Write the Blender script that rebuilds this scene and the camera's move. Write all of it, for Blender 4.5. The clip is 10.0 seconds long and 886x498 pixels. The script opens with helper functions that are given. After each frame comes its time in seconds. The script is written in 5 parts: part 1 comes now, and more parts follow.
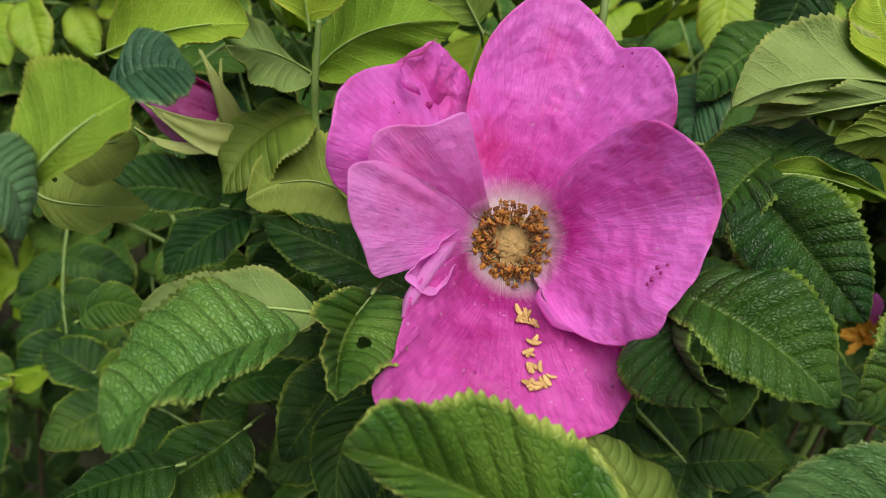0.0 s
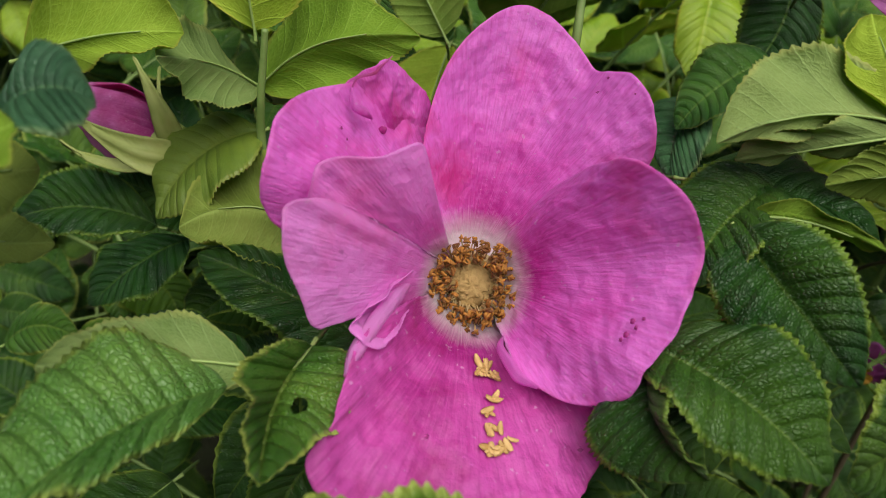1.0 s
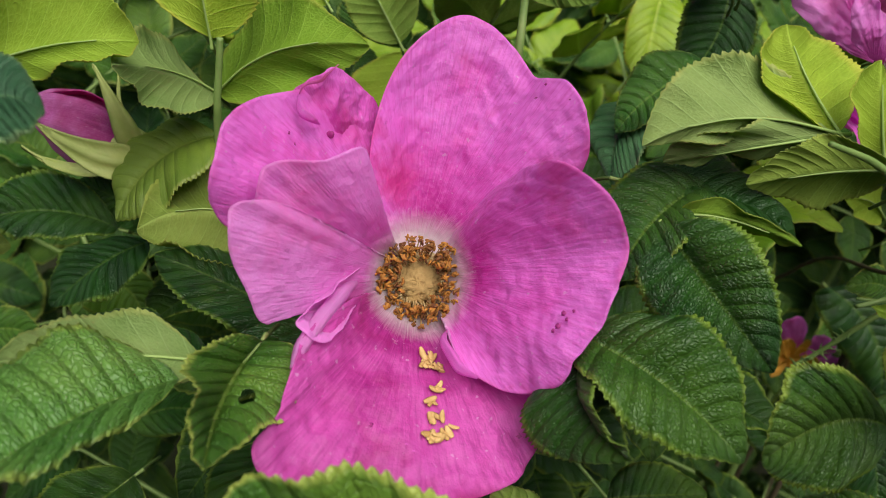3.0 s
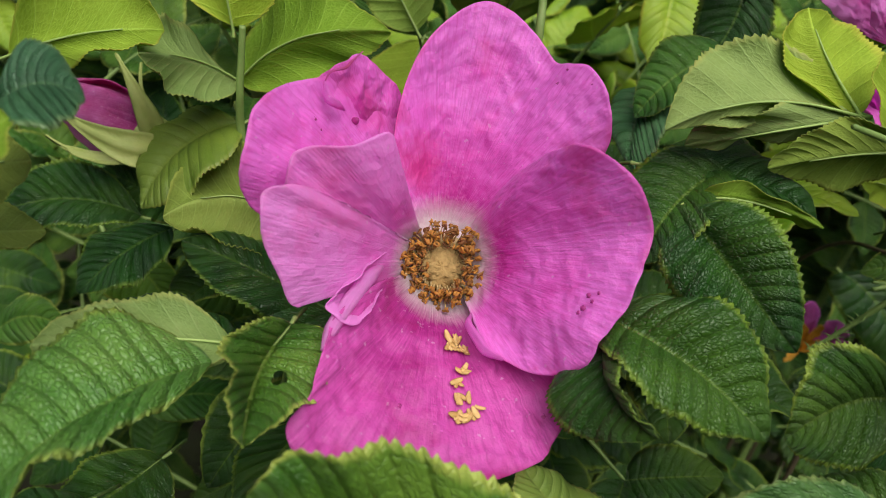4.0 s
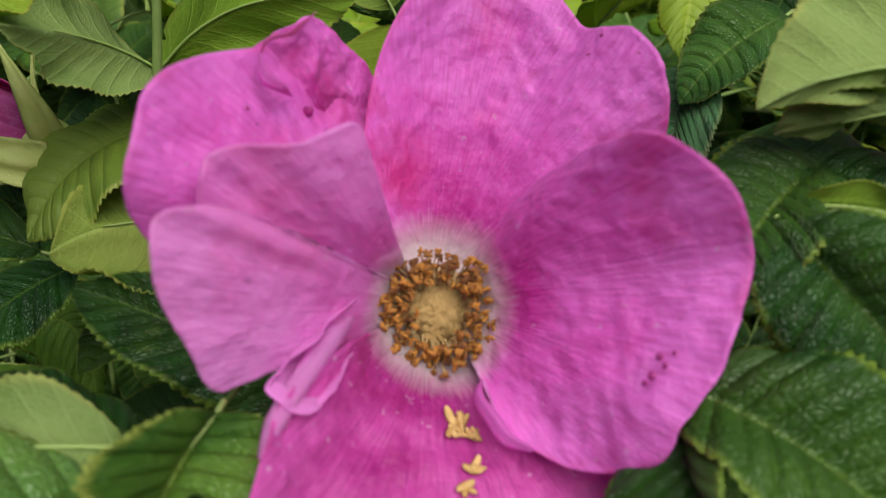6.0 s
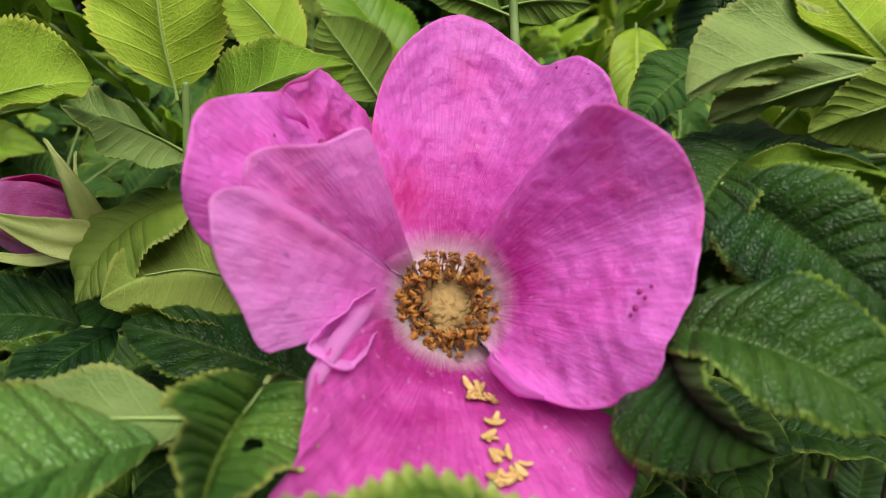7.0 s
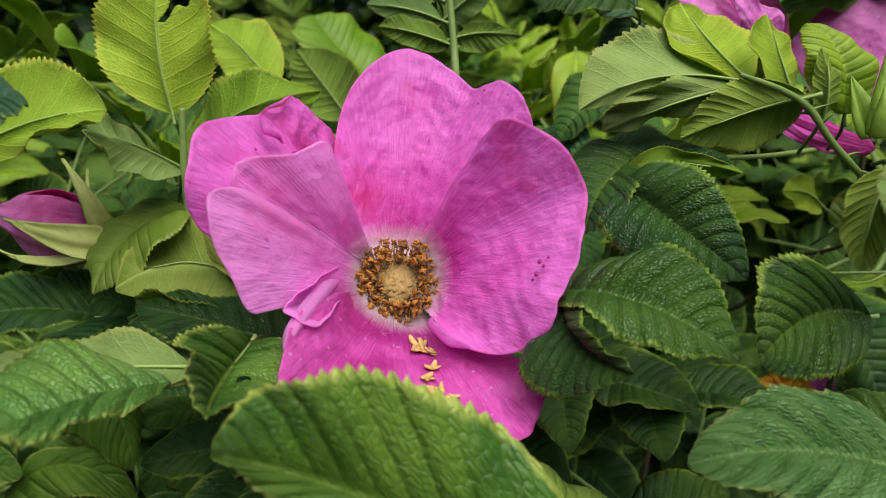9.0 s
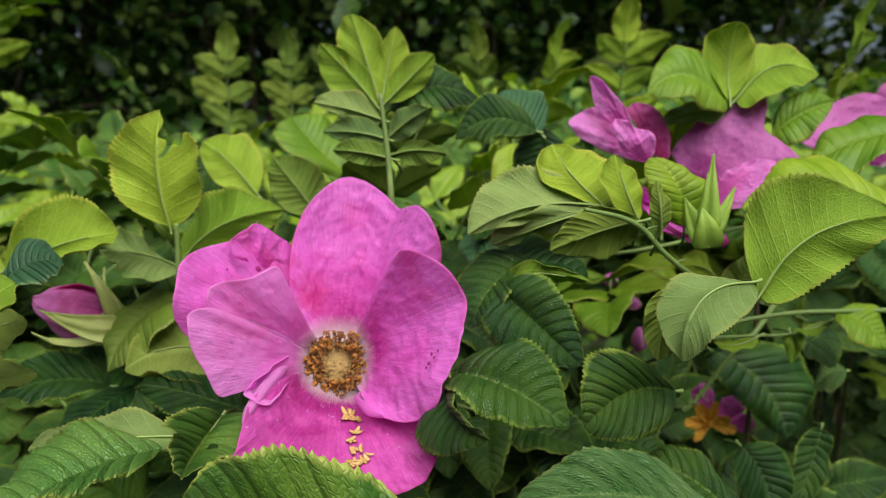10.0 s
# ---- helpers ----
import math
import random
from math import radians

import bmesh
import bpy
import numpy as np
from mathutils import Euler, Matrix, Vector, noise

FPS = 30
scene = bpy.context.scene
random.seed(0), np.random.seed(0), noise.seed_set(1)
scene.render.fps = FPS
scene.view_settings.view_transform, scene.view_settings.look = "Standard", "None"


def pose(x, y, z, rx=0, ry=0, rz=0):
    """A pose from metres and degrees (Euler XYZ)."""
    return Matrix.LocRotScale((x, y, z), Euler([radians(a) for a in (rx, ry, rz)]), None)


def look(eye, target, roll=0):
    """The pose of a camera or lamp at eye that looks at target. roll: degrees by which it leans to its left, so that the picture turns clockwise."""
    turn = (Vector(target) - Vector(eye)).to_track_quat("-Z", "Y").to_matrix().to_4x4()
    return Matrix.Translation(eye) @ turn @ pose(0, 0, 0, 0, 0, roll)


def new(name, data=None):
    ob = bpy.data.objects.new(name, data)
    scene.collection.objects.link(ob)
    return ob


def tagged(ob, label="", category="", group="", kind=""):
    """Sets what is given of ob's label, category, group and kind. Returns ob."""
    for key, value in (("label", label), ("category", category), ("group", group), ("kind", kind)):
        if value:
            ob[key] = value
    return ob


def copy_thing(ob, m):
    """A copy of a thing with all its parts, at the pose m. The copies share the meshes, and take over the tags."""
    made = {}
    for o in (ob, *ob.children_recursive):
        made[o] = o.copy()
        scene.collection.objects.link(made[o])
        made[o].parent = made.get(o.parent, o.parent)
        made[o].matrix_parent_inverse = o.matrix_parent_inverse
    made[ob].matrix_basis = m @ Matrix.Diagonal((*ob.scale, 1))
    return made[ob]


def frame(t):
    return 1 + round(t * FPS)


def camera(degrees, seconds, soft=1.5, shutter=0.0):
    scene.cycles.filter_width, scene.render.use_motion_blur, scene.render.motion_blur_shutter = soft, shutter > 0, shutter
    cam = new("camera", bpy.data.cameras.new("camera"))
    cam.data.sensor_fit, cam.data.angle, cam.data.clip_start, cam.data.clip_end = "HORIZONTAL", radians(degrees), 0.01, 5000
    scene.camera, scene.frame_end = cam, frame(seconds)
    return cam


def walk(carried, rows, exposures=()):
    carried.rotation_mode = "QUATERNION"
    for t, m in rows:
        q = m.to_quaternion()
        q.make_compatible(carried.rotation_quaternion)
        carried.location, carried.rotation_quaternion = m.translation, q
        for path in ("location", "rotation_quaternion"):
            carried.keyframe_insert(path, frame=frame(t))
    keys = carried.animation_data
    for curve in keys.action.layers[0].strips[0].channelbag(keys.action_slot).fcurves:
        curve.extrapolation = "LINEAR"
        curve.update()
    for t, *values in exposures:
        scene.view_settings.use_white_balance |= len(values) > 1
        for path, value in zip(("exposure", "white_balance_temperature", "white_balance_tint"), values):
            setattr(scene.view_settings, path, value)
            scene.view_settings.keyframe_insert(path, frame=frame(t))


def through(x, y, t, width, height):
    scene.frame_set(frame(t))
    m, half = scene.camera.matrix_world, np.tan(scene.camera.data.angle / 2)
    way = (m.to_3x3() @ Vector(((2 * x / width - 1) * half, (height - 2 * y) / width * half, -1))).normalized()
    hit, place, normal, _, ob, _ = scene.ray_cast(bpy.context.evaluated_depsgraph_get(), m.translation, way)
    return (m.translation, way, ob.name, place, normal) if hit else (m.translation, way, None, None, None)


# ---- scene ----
# A wild pink rugosa rose in a hedge, seen from a hand's width. Metres; the helpers below take millimetres.
cam = camera(64.7, 10.0, soft=0.9)
cam.data.dof.use_dof = True
cam.data.dof.focus_distance = 0.175
cam.data.dof.aperture_fstop = 19.0
PATH = [
    (0, (0.039, 0.037, 1.029), (0.084, 1.831, 0.147), 8.8),
    (0.5, (0.042, 0.055, 1.027), (0.147, 1.849, 0.149), 10.4),
    (1, (0.042, 0.057, 1.03), (0.168, 1.855, 0.162), 10.9),
    (1.5, (0.047, 0.057, 1.032), (0.19, 1.858, 0.176), 10.9),
    (2, (0.049, 0.053, 1.034), (0.21, 1.853, 0.177), 11.2),
    (2.5, (0.051, 0.051, 1.034), (0.232, 1.852, 0.184), 11.4),
    (4, (0.045, 0.047, 1.033), (0.216, 1.835, 0.153), 10.7),
    (4.5, (0.045, 0.067, 1.02), (0.236, 1.839, 0.111), 12.0),
    (5, (0.044, 0.096, 1.019), (0.248, 1.864, 0.107), 12.1),
    (5.5, (0.047, 0.096, 1.021), (0.262, 1.859, 0.102), 11.6),
    (7, (0.045, 0.066, 0.996), (0.245, 2.004, 0.546), 3.1),
    (7.5, (0.048, 0.047, 0.994), (0.24, 2.006, 0.639), 1.4),
    (8, (0.038, 0.039, 0.979), (0.208, 1.985, 0.548), 2.0),
    (8.5, (0.043, 0.038, 0.983), (0.238, 1.98, 0.547), 2.0),
    (9, (0.051, 0.03, 0.997), (0.283, 1.976, 0.596), 1.8),
    (9.5, (0.061, 0.003, 1.018), (0.29, 1.957, 0.656), 1.5),
    (10, (0.073, -0.023, 1.03), (0.264, 1.939, 0.691), 0.6),
]
walk(cam, [(t, look(eye, target, roll)) for t, eye, target, roll in PATH],
     ((0.0, -0.48), (1.0, -0.64), (2.5, -0.46), (4.0, -0.46), (5.5, -0.68), (7.0, -0.32), (8.5, -0.32), (10.0, -0.35)))

# ---- world and light: a bright overcast day ----
world = bpy.data.worlds.new("overcast_sky")
scene.world = world
world.use_nodes = True
wn = world.node_tree.nodes
wl = world.node_tree.links
sky = wn.new("ShaderNodeTexSky")
sky.sky_type = "NISHITA"
sky.sun_disc = False
sky.sun_elevation = radians(60)
sky.sun_rotation = radians(166)
sky.air_density = 1.0
sky.dust_density = 4.0
wn["Background"].inputs["Strength"].default_value = 0.09
wl.new(sky.outputs["Color"], wn["Background"].inputs["Color"])
sun_data = bpy.data.lights.new("sun", "SUN")
sun_data.energy = 5.0
sun_data.angle = radians(64)
sun_data.color = (1.0, 0.965, 0.93)
sun = new("sun", sun_data)
sun.matrix_world = look((0.25, -1.7, 4.2), (0, 0.2, 0.9))


# ---- materials ----
def nodes_of(name):
    mat = bpy.data.materials.new(name)
    mat.use_nodes = True
    nt = mat.node_tree
    bsdf = nt.nodes["Principled BSDF"]
    return mat, nt, bsdf


def add(nt, kind, **values):
    node = nt.nodes.new(kind)
    for key, value in values.items():
        node.inputs[key.replace("_", " ")].default_value = value
    return node


def mix_colour(nt, fac, a, b, mode="MIX"):
    node = nt.nodes.new("ShaderNodeMix")
    node.data_type = "RGBA"
    node.blend_type = mode
    for socket, value in ((node.inputs[0], fac), (node.inputs[6], a), (node.inputs[7], b)):
        if isinstance(value, (float, int, tuple)):
            socket.default_value = value
        else:
            nt.links.new(value, socket)
    return node.outputs[2]


def math_node(nt, op, a, b=0.0):
    node = nt.nodes.new("ShaderNodeMath")
    node.operation = op
    for socket, value in ((node.inputs[0], a), (node.inputs[1], b)):
        if isinstance(value, (float, int)):
            socket.default_value = value
        else:
            nt.links.new(value, socket)
    return node.outputs[0]


def ramp(nt, fac, stops):
    node = nt.nodes.new("ShaderNodeValToRGB")
    el = node.color_ramp.elements
    while len(el) < len(stops):
        el.new(0.5)
    for e, (p, c) in zip(el, stops):
        e.position, e.color = p, c if len(c) == 4 else (*c, 1)
    nt.links.new(fac, node.inputs[0])
    return node.outputs[0]


def noise_node(nt, scale, detail=3.0, vector=None, rough=0.55):
    node = add(nt, "ShaderNodeTexNoise", Scale=scale, Detail=detail, Roughness=rough)
    if vector is not None:
        nt.links.new(vector, node.inputs["Vector"])
    return node.outputs["Fac"]


def thin_surface(nt, bsdf, colour, through, amount):
    """Mixes light that shines through a thin leaf into its surface."""
    out = nt.nodes["Material Output"]
    tr = nt.nodes.new("ShaderNodeBsdfTranslucent")
    nt.links.new(mix_colour(nt, 1.0, colour, through, "MULTIPLY"), tr.inputs["Color"])
    mx = nt.nodes.new("ShaderNodeMixShader")
    mx.inputs[0].default_value = amount
    nt.links.new(bsdf.outputs[0], mx.inputs[1])
    nt.links.new(tr.outputs[0], mx.inputs[2])
    nt.links.new(mx.outputs[0], out.inputs[0])


def leaf_material(name, dark, light, rim, rough, under, vein=(0.3, 0.4, 0.12), shine=0.5, glow=0.2, relief=0.5):
    """A rose leaf: blotched green, paler veins and rim, fine wrinkles. UV runs along and across the blade."""
    mat, nt, bsdf = nodes_of(name)
    uv = nt.nodes.new("ShaderNodeUVMap")
    sep = nt.nodes.new("ShaderNodeSeparateXYZ")
    nt.links.new(uv.outputs[0], sep.inputs[0])
    co = nt.nodes.new("ShaderNodeTexCoord").outputs["Object"]
    info = nt.nodes.new("ShaderNodeObjectInfo")
    blotch = noise_node(nt, 110.0, 4.0, co)
    fine = noise_node(nt, 1100.0, 3.0, co)
    col = mix_colour(nt, ramp(nt, blotch, [(0.3, (0, 0, 0)), (0.7, (1, 1, 1))]), (*dark, 1), (*light, 1))
    # broad fresher patches, and a few yellowed ones
    fresh = ramp(nt, noise_node(nt, 34.0, 3.0, co), [(0.46, (0, 0, 0)), (0.66, (0.9, 0.9, 0.9))])
    col = mix_colour(nt, fresh, col, tuple(0.84 * a + 0.16 * b for a, b in zip(light, rim)) + (1,))
    patch = ramp(nt, noise_node(nt, 75.0, 5.0, co), [(0.66, (0, 0, 0)), (0.80, (0.5, 0.5, 0.5))])
    col = mix_colour(nt, patch, col, (*rim, 1))
    # side veins run outward and towards the tip
    wander = math_node(nt, "MULTIPLY", math_node(nt, "SUBTRACT", noise_node(nt, 120.0, 2.0, co), 0.5), 0.012)
    across = math_node(nt, "MULTIPLY", math_node(nt, "ABSOLUTE", math_node(nt, "SUBTRACT", sep.outputs[1], 0.5)), 2.0)
    along = math_node(nt, "ADD", sep.outputs[0], wander)
    phase = math_node(nt, "MULTIPLY", along, 11.0)
    tri_wave = math_node(nt, "ABSOLUTE", math_node(nt, "SUBTRACT", math_node(nt, "FRACT", phase), 0.5))
    line = ramp(nt, tri_wave, [(0.0, (1, 1, 1)), (0.06, (0, 0, 0))])
    valley = ramp(nt, tri_wave, [(0.0, (1, 1, 1)), (0.09, (0.55, 0.55, 0.55)), (0.28, (0, 0, 0))])
    rib = ramp(nt, across, [(0.0, (1, 1, 1)), (0.022, (0.8, 0.8, 0.8)), (0.04, (0, 0, 0))])
    # net of tiny veins that bulges the blade into small cells between the side veins
    spread = nt.nodes.new("ShaderNodeMapping")
    spread.inputs["Scale"].default_value = (46.0, 22.0, 1.0)
    nt.links.new(uv.outputs[0], spread.inputs["Vector"])
    warp = nt.nodes.new("ShaderNodeVectorMath")
    warp.operation = "ADD"
    nt.links.new(spread.outputs[0], warp.inputs[0])
    wob = add(nt, "ShaderNodeTexNoise", Scale=1.3, Detail=2.0)
    nt.links.new(spread.outputs[0], wob.inputs["Vector"])
    nt.links.new(wob.outputs["Color"], warp.inputs[1])
    vor = add(nt, "ShaderNodeTexVoronoi", Scale=1.0)
    vor.feature = "DISTANCE_TO_EDGE"
    nt.links.new(warp.outputs[0], vor.inputs["Vector"])
    net = ramp(nt, vor.outputs["Distance"], [(0.0, (1, 1, 1)), (0.10, (0.45, 0.45, 0.45)), (0.34, (0, 0, 0))])
    vfac = 0.62 if under else 0.10
    col = mix_colour(nt, math_node(nt, "MULTIPLY", net, 0.30 if under else 0.10), col, (*vein, 1) if under else (*dark, 1))
    col = mix_colour(nt, math_node(nt, "MULTIPLY", line, vfac), col, (*vein, 1))
    col = mix_colour(nt, math_node(nt, "MULTIPLY", rib, 0.85 if under else 0.6), col, (*vein, 1))
    ragged = math_node(nt, "ADD", across, math_node(nt, "MULTIPLY", math_node(nt, "SUBTRACT", blotch, 0.5), 0.22))
    edge = ramp(nt, ragged, [(0.88, (0, 0, 0)), (0.99, (0.85, 0.85, 0.85))])
    col = mix_colour(nt, edge, col, (*rim, 1))
    hue = nt.nodes.new("ShaderNodeHueSaturation")
    nt.links.new(col, hue.inputs["Color"])
    nt.links.new(math_node(nt, "ADD", math_node(nt, "MULTIPLY", info.outputs["Random"], 0.4), 0.8), hue.inputs["Value"])
    nt.links.new(math_node(nt, "ADD", math_node(nt, "MULTIPLY", info.outputs["Random"], -0.03), 0.515), hue.inputs["Hue"])
    nt.links.new(hue.outputs[0], bsdf.inputs["Base Color"])
    rr = math_node(nt, "ADD", math_node(nt, "MULTIPLY", blotch, 0.25), rough - 0.12)
    nt.links.new(rr, bsdf.inputs["Roughness"])
    bsdf.inputs["Specular IOR Level"].default_value = shine
    h = math_node(nt, "ADD", math_node(nt, "MULTIPLY", net, relief if under else -relief), math_node(nt, "MULTIPLY", fine, 0.05))
    h = math_node(nt, "ADD", h, math_node(nt, "MULTIPLY", noise_node(nt, 420.0, 3.0, co), 0.16))
    h = math_node(nt, "ADD", h, math_node(nt, "MULTIPLY", line if under else valley, 0.16 if under else (-0.70 if relief > 0.2 else -0.3)))
    bump = add(nt, "ShaderNodeBump", Strength=0.9, Distance=0.0009)
    nt.links.new(h, bump.inputs["Height"])
    nt.links.new(bump.outputs[0], bsdf.inputs["Normal"])
    thin_surface(nt, bsdf, hue.outputs[0], (1.0, 1.0, 0.45, 1), glow)
    return mat


TONES = {
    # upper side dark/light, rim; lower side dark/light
    # dark: mature leaf green, deepened to carry the shade low in the shrub
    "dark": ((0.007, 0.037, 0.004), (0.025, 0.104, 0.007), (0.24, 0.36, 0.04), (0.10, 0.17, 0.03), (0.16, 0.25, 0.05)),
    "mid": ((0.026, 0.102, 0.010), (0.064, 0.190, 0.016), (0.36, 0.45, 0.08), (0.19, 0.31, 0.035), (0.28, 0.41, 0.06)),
    "young": ((0.175, 0.35, 0.014), (0.285, 0.47, 0.028), (0.50, 0.55, 0.08), (0.235, 0.40, 0.022), (0.345, 0.52, 0.045)),
    "fresh": ((0.065, 0.18, 0.014), (0.14, 0.30, 0.024), (0.38, 0.47, 0.08), (0.20, 0.33, 0.03), (0.30, 0.44, 0.05)),
    "pale": ((0.18, 0.32, 0.05), (0.27, 0.41, 0.075), (0.40, 0.46, 0.13), (0.18, 0.30, 0.065), (0.27, 0.40, 0.12)),
    "pale2": ((0.11, 0.25, 0.055), (0.20, 0.36, 0.10), (0.40, 0.48, 0.13), (0.24, 0.37, 0.06), (0.34, 0.48, 0.10)),
    "olive": ((0.13, 0.22, 0.024), (0.20, 0.30, 0.036), (0.36, 0.42, 0.08), (0.20, 0.29, 0.04), (0.29, 0.39, 0.07)),
    # sheen: lighter green, with the sky's gloss on one leaf put into colour
    "sheen": ((0.075, 0.20, 0.032), (0.15, 0.32, 0.055), (0.36, 0.45, 0.08), (0.19, 0.31, 0.035), (0.28, 0.41, 0.06)),
    "blue": ((0.04, 0.14, 0.05), (0.09, 0.24, 0.09), (0.28, 0.40, 0.16), (0.17, 0.29, 0.07), (0.26, 0.38, 0.11)),
}
LEAF_MATS = {}
for tone, (d, l, r, ud, ul) in TONES.items():
    LEAF_MATS[tone] = (
        leaf_material("leaf_" + tone + "_upper", d, l, r, 0.30 if tone == "sheen" else 0.40, False, tuple(0.55 * a + 0.45 * b for a, b in zip(l, r)), 0.5, 0.14 if tone in ("dark", "mid", "blue", "sheen") else 0.34, 0.10 if tone in ("young", "pale", "olive") else 0.40 if tone in ("pale2", "sheen") else 0.32),
        leaf_material("leaf_" + tone + "_lower", ud, ul, r, 0.62, True, tuple(min(1, 1.35 * c + 0.04) for c in ul), 0.2, 0.36, 0.16),
    )


def stem_material(name, a, b):
    mat, nt, bsdf = nodes_of(name)
    co = nt.nodes.new("ShaderNodeTexCoord").outputs["Object"]
    col = mix_colour(nt, noise_node(nt, 220.0, 4.0, co), (*a, 1), (*b, 1))
    nt.links.new(col, bsdf.inputs["Base Color"])
    bsdf.inputs["Roughness"].default_value = 0.55
    bump = add(nt, "ShaderNodeBump", Strength=0.4, Distance=0.0004)
    nt.links.new(noise_node(nt, 1200.0, 2.0, co), bump.inputs["Height"])
    nt.links.new(bump.outputs[0], bsdf.inputs["Normal"])
    return mat


STEM = stem_material("stem_green", (0.12, 0.22, 0.045), (0.24, 0.34, 0.09))
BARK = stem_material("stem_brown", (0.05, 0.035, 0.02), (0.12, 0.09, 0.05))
SEPAL = stem_material("sepal_green", (0.27, 0.36, 0.06), (0.50, 0.54, 0.18))
FRESH = stem_material("sepal_fresh_green", (0.20, 0.36, 0.03), (0.36, 0.52, 0.08))
BRUISE = stem_material("petal_bruise", (0.24, 0.010, 0.13), (0.42, 0.02, 0.22))
PETIOLE = stem_material("leaf_stalk_green", (0.05, 0.10, 0.02), (0.11, 0.18, 0.04))
VEIN = stem_material("vein_pale_green", (0.27, 0.40, 0.09), (0.36, 0.50, 0.15))


THROAT = (0.060, 0.203, 0.952)


def petal_material(name, deep, mid, pale, white_to, throat=False, worn=0.35, veined=1.0):
    """A silky, slightly crumpled petal: fine radial veins, soft clouds, sparse bruises, white towards the claw."""
    mat, nt, bsdf = nodes_of(name)
    uv = nt.nodes.new("ShaderNodeUVMap")
    sep = nt.nodes.new("ShaderNodeSeparateXYZ")
    nt.links.new(uv.outputs[0], sep.inputs[0])
    co = nt.nodes.new("ShaderNodeTexCoord").outputs["Object"]

    def stretched(along, across):
        wide = nt.nodes.new("ShaderNodeMapping")
        wide.inputs["Scale"].default_value = (along, across, 1.0)
        nt.links.new(uv.outputs[0], wide.inputs["Vector"])
        return wide.outputs[0]

    streak = noise_node(nt, 1.5, 3.0, stretched(7.0, 60.0), 0.5)
    hair = noise_node(nt, 1.0, 3.0, stretched(6.0, 150.0), 0.6)
    cloud = noise_node(nt, 60.0, 4.0, co, 0.55)
    crease = noise_node(nt, 150.0, 5.0, co, 0.6)
    grain = noise_node(nt, 900.0, 3.0, co, 0.5)
    # the outer half is paler than the throat, with silky sheen painted in
    zone = math_node(nt, "ADD", math_node(nt, "MULTIPLY", sep.outputs[0], 0.58), math_node(nt, "MULTIPLY", cloud, 0.80))
    col = mix_colour(nt, ramp(nt, zone, [(0.46, (0, 0, 0)), (0.92, (1, 1, 1))]), (*mid, 1), (*pale, 1))
    col = mix_colour(nt, ramp(nt, zone, [(0.45, (0.85, 0.85, 0.85)), (0.74, (0, 0, 0))]), col, (*deep, 1))
    col = mix_colour(nt, ramp(nt, streak, [(0.45, (0, 0, 0)), (0.74, (0.30 * veined, 0.30 * veined, 0.30 * veined))]), col, (*deep, 1))
    col = mix_colour(nt, ramp(nt, hair, [(0.50, (0, 0, 0)), (0.70, (0.30 * veined, 0.30 * veined, 0.30 * veined))]), col, (*deep, 1))
    col = mix_colour(nt, ramp(nt, hair, [(0.32, (0.40, 0.40, 0.40)), (0.46, (0, 0, 0))]), col, (*pale, 1))
    col = mix_colour(nt, ramp(nt, grain, [(0.5, (0, 0, 0)), (0.75, (0.30, 0.30, 0.30))]), col, (*pale, 1))
    # tiny pale specks that paint fine glints onto the petal
    sparkle = ramp(nt, noise_node(nt, 700.0, 2.0, co, 0.4), [(0.69, (0, 0, 0)), (0.76, (0.5, 0.5, 0.5))])
    col = mix_colour(nt, sparkle, col, (0.92, 0.62, 0.86, 1))
    bruise = ramp(nt, noise_node(nt, 210.0, 5.0, co, 0.7), [(0.66, (0, 0, 0)), (0.76, (0.6, 0.6, 0.6))])
    col = mix_colour(nt, bruise, col, tuple(0.5 * c for c in deep) + (1,))
    stain = ramp(nt, noise_node(nt, 44.0, 5.0, co, 0.6), [(0.53, (0, 0, 0)), (0.70, (0.78 * veined, 0.72 * veined, 0.72 * veined))])
    col = mix_colour(nt, stain, col, (deep[0] * 1.15, deep[1], deep[2] * 0.78, 1))
    rag = math_node(nt, "ADD", sep.outputs[0], math_node(nt, "MULTIPLY", math_node(nt, "SUBTRACT", crease, 0.5), 0.10))
    rim = math_node(nt, "MULTIPLY", ramp(nt, rag, [(0.965, (0, 0, 0)), (1.0, (worn, worn, worn))]), ramp(nt, noise_node(nt, 55.0, 3.0, co), [(0.48, (0, 0, 0)), (0.60, (1, 1, 1))]))
    col = mix_colour(nt, rim, col, (deep[0] * 1.1, deep[1] * 0.6, deep[2] * 0.6, 1))
    if throat:
        # the white eye of the flower, frayed along the veins
        away = nt.nodes.new("ShaderNodeVectorMath")
        away.operation = "DISTANCE"
        away.inputs[1].default_value = THROAT
        nt.links.new(co, away.inputs[0])
        base = math_node(nt, "ADD", away.outputs["Value"], math_node(nt, "MULTIPLY", math_node(nt, "SUBTRACT", hair, 0.5), 0.0035))
        base = math_node(nt, "ADD", base, math_node(nt, "MULTIPLY", math_node(nt, "SUBTRACT", streak, 0.5), 0.005))
        white = ramp(nt, math_node(nt, "MULTIPLY", base, 40.0), [(0.46, (0.94, 0.94, 0.94)), (0.56, (0.6, 0.6, 0.6)), (0.74, (0, 0, 0))])
    else:
        base = math_node(nt, "ADD", sep.outputs[0], math_node(nt, "MULTIPLY", math_node(nt, "SUBTRACT", streak, 0.5), 0.12))
        white = ramp(nt, base, [(white_to * 0.6, (0.94, 0.94, 0.94)), (white_to * 1.35, (0, 0, 0))])
    col = mix_colour(nt, white, col, (0.88, 0.82, 0.78, 1))
    nt.links.new(col, bsdf.inputs["Base Color"])
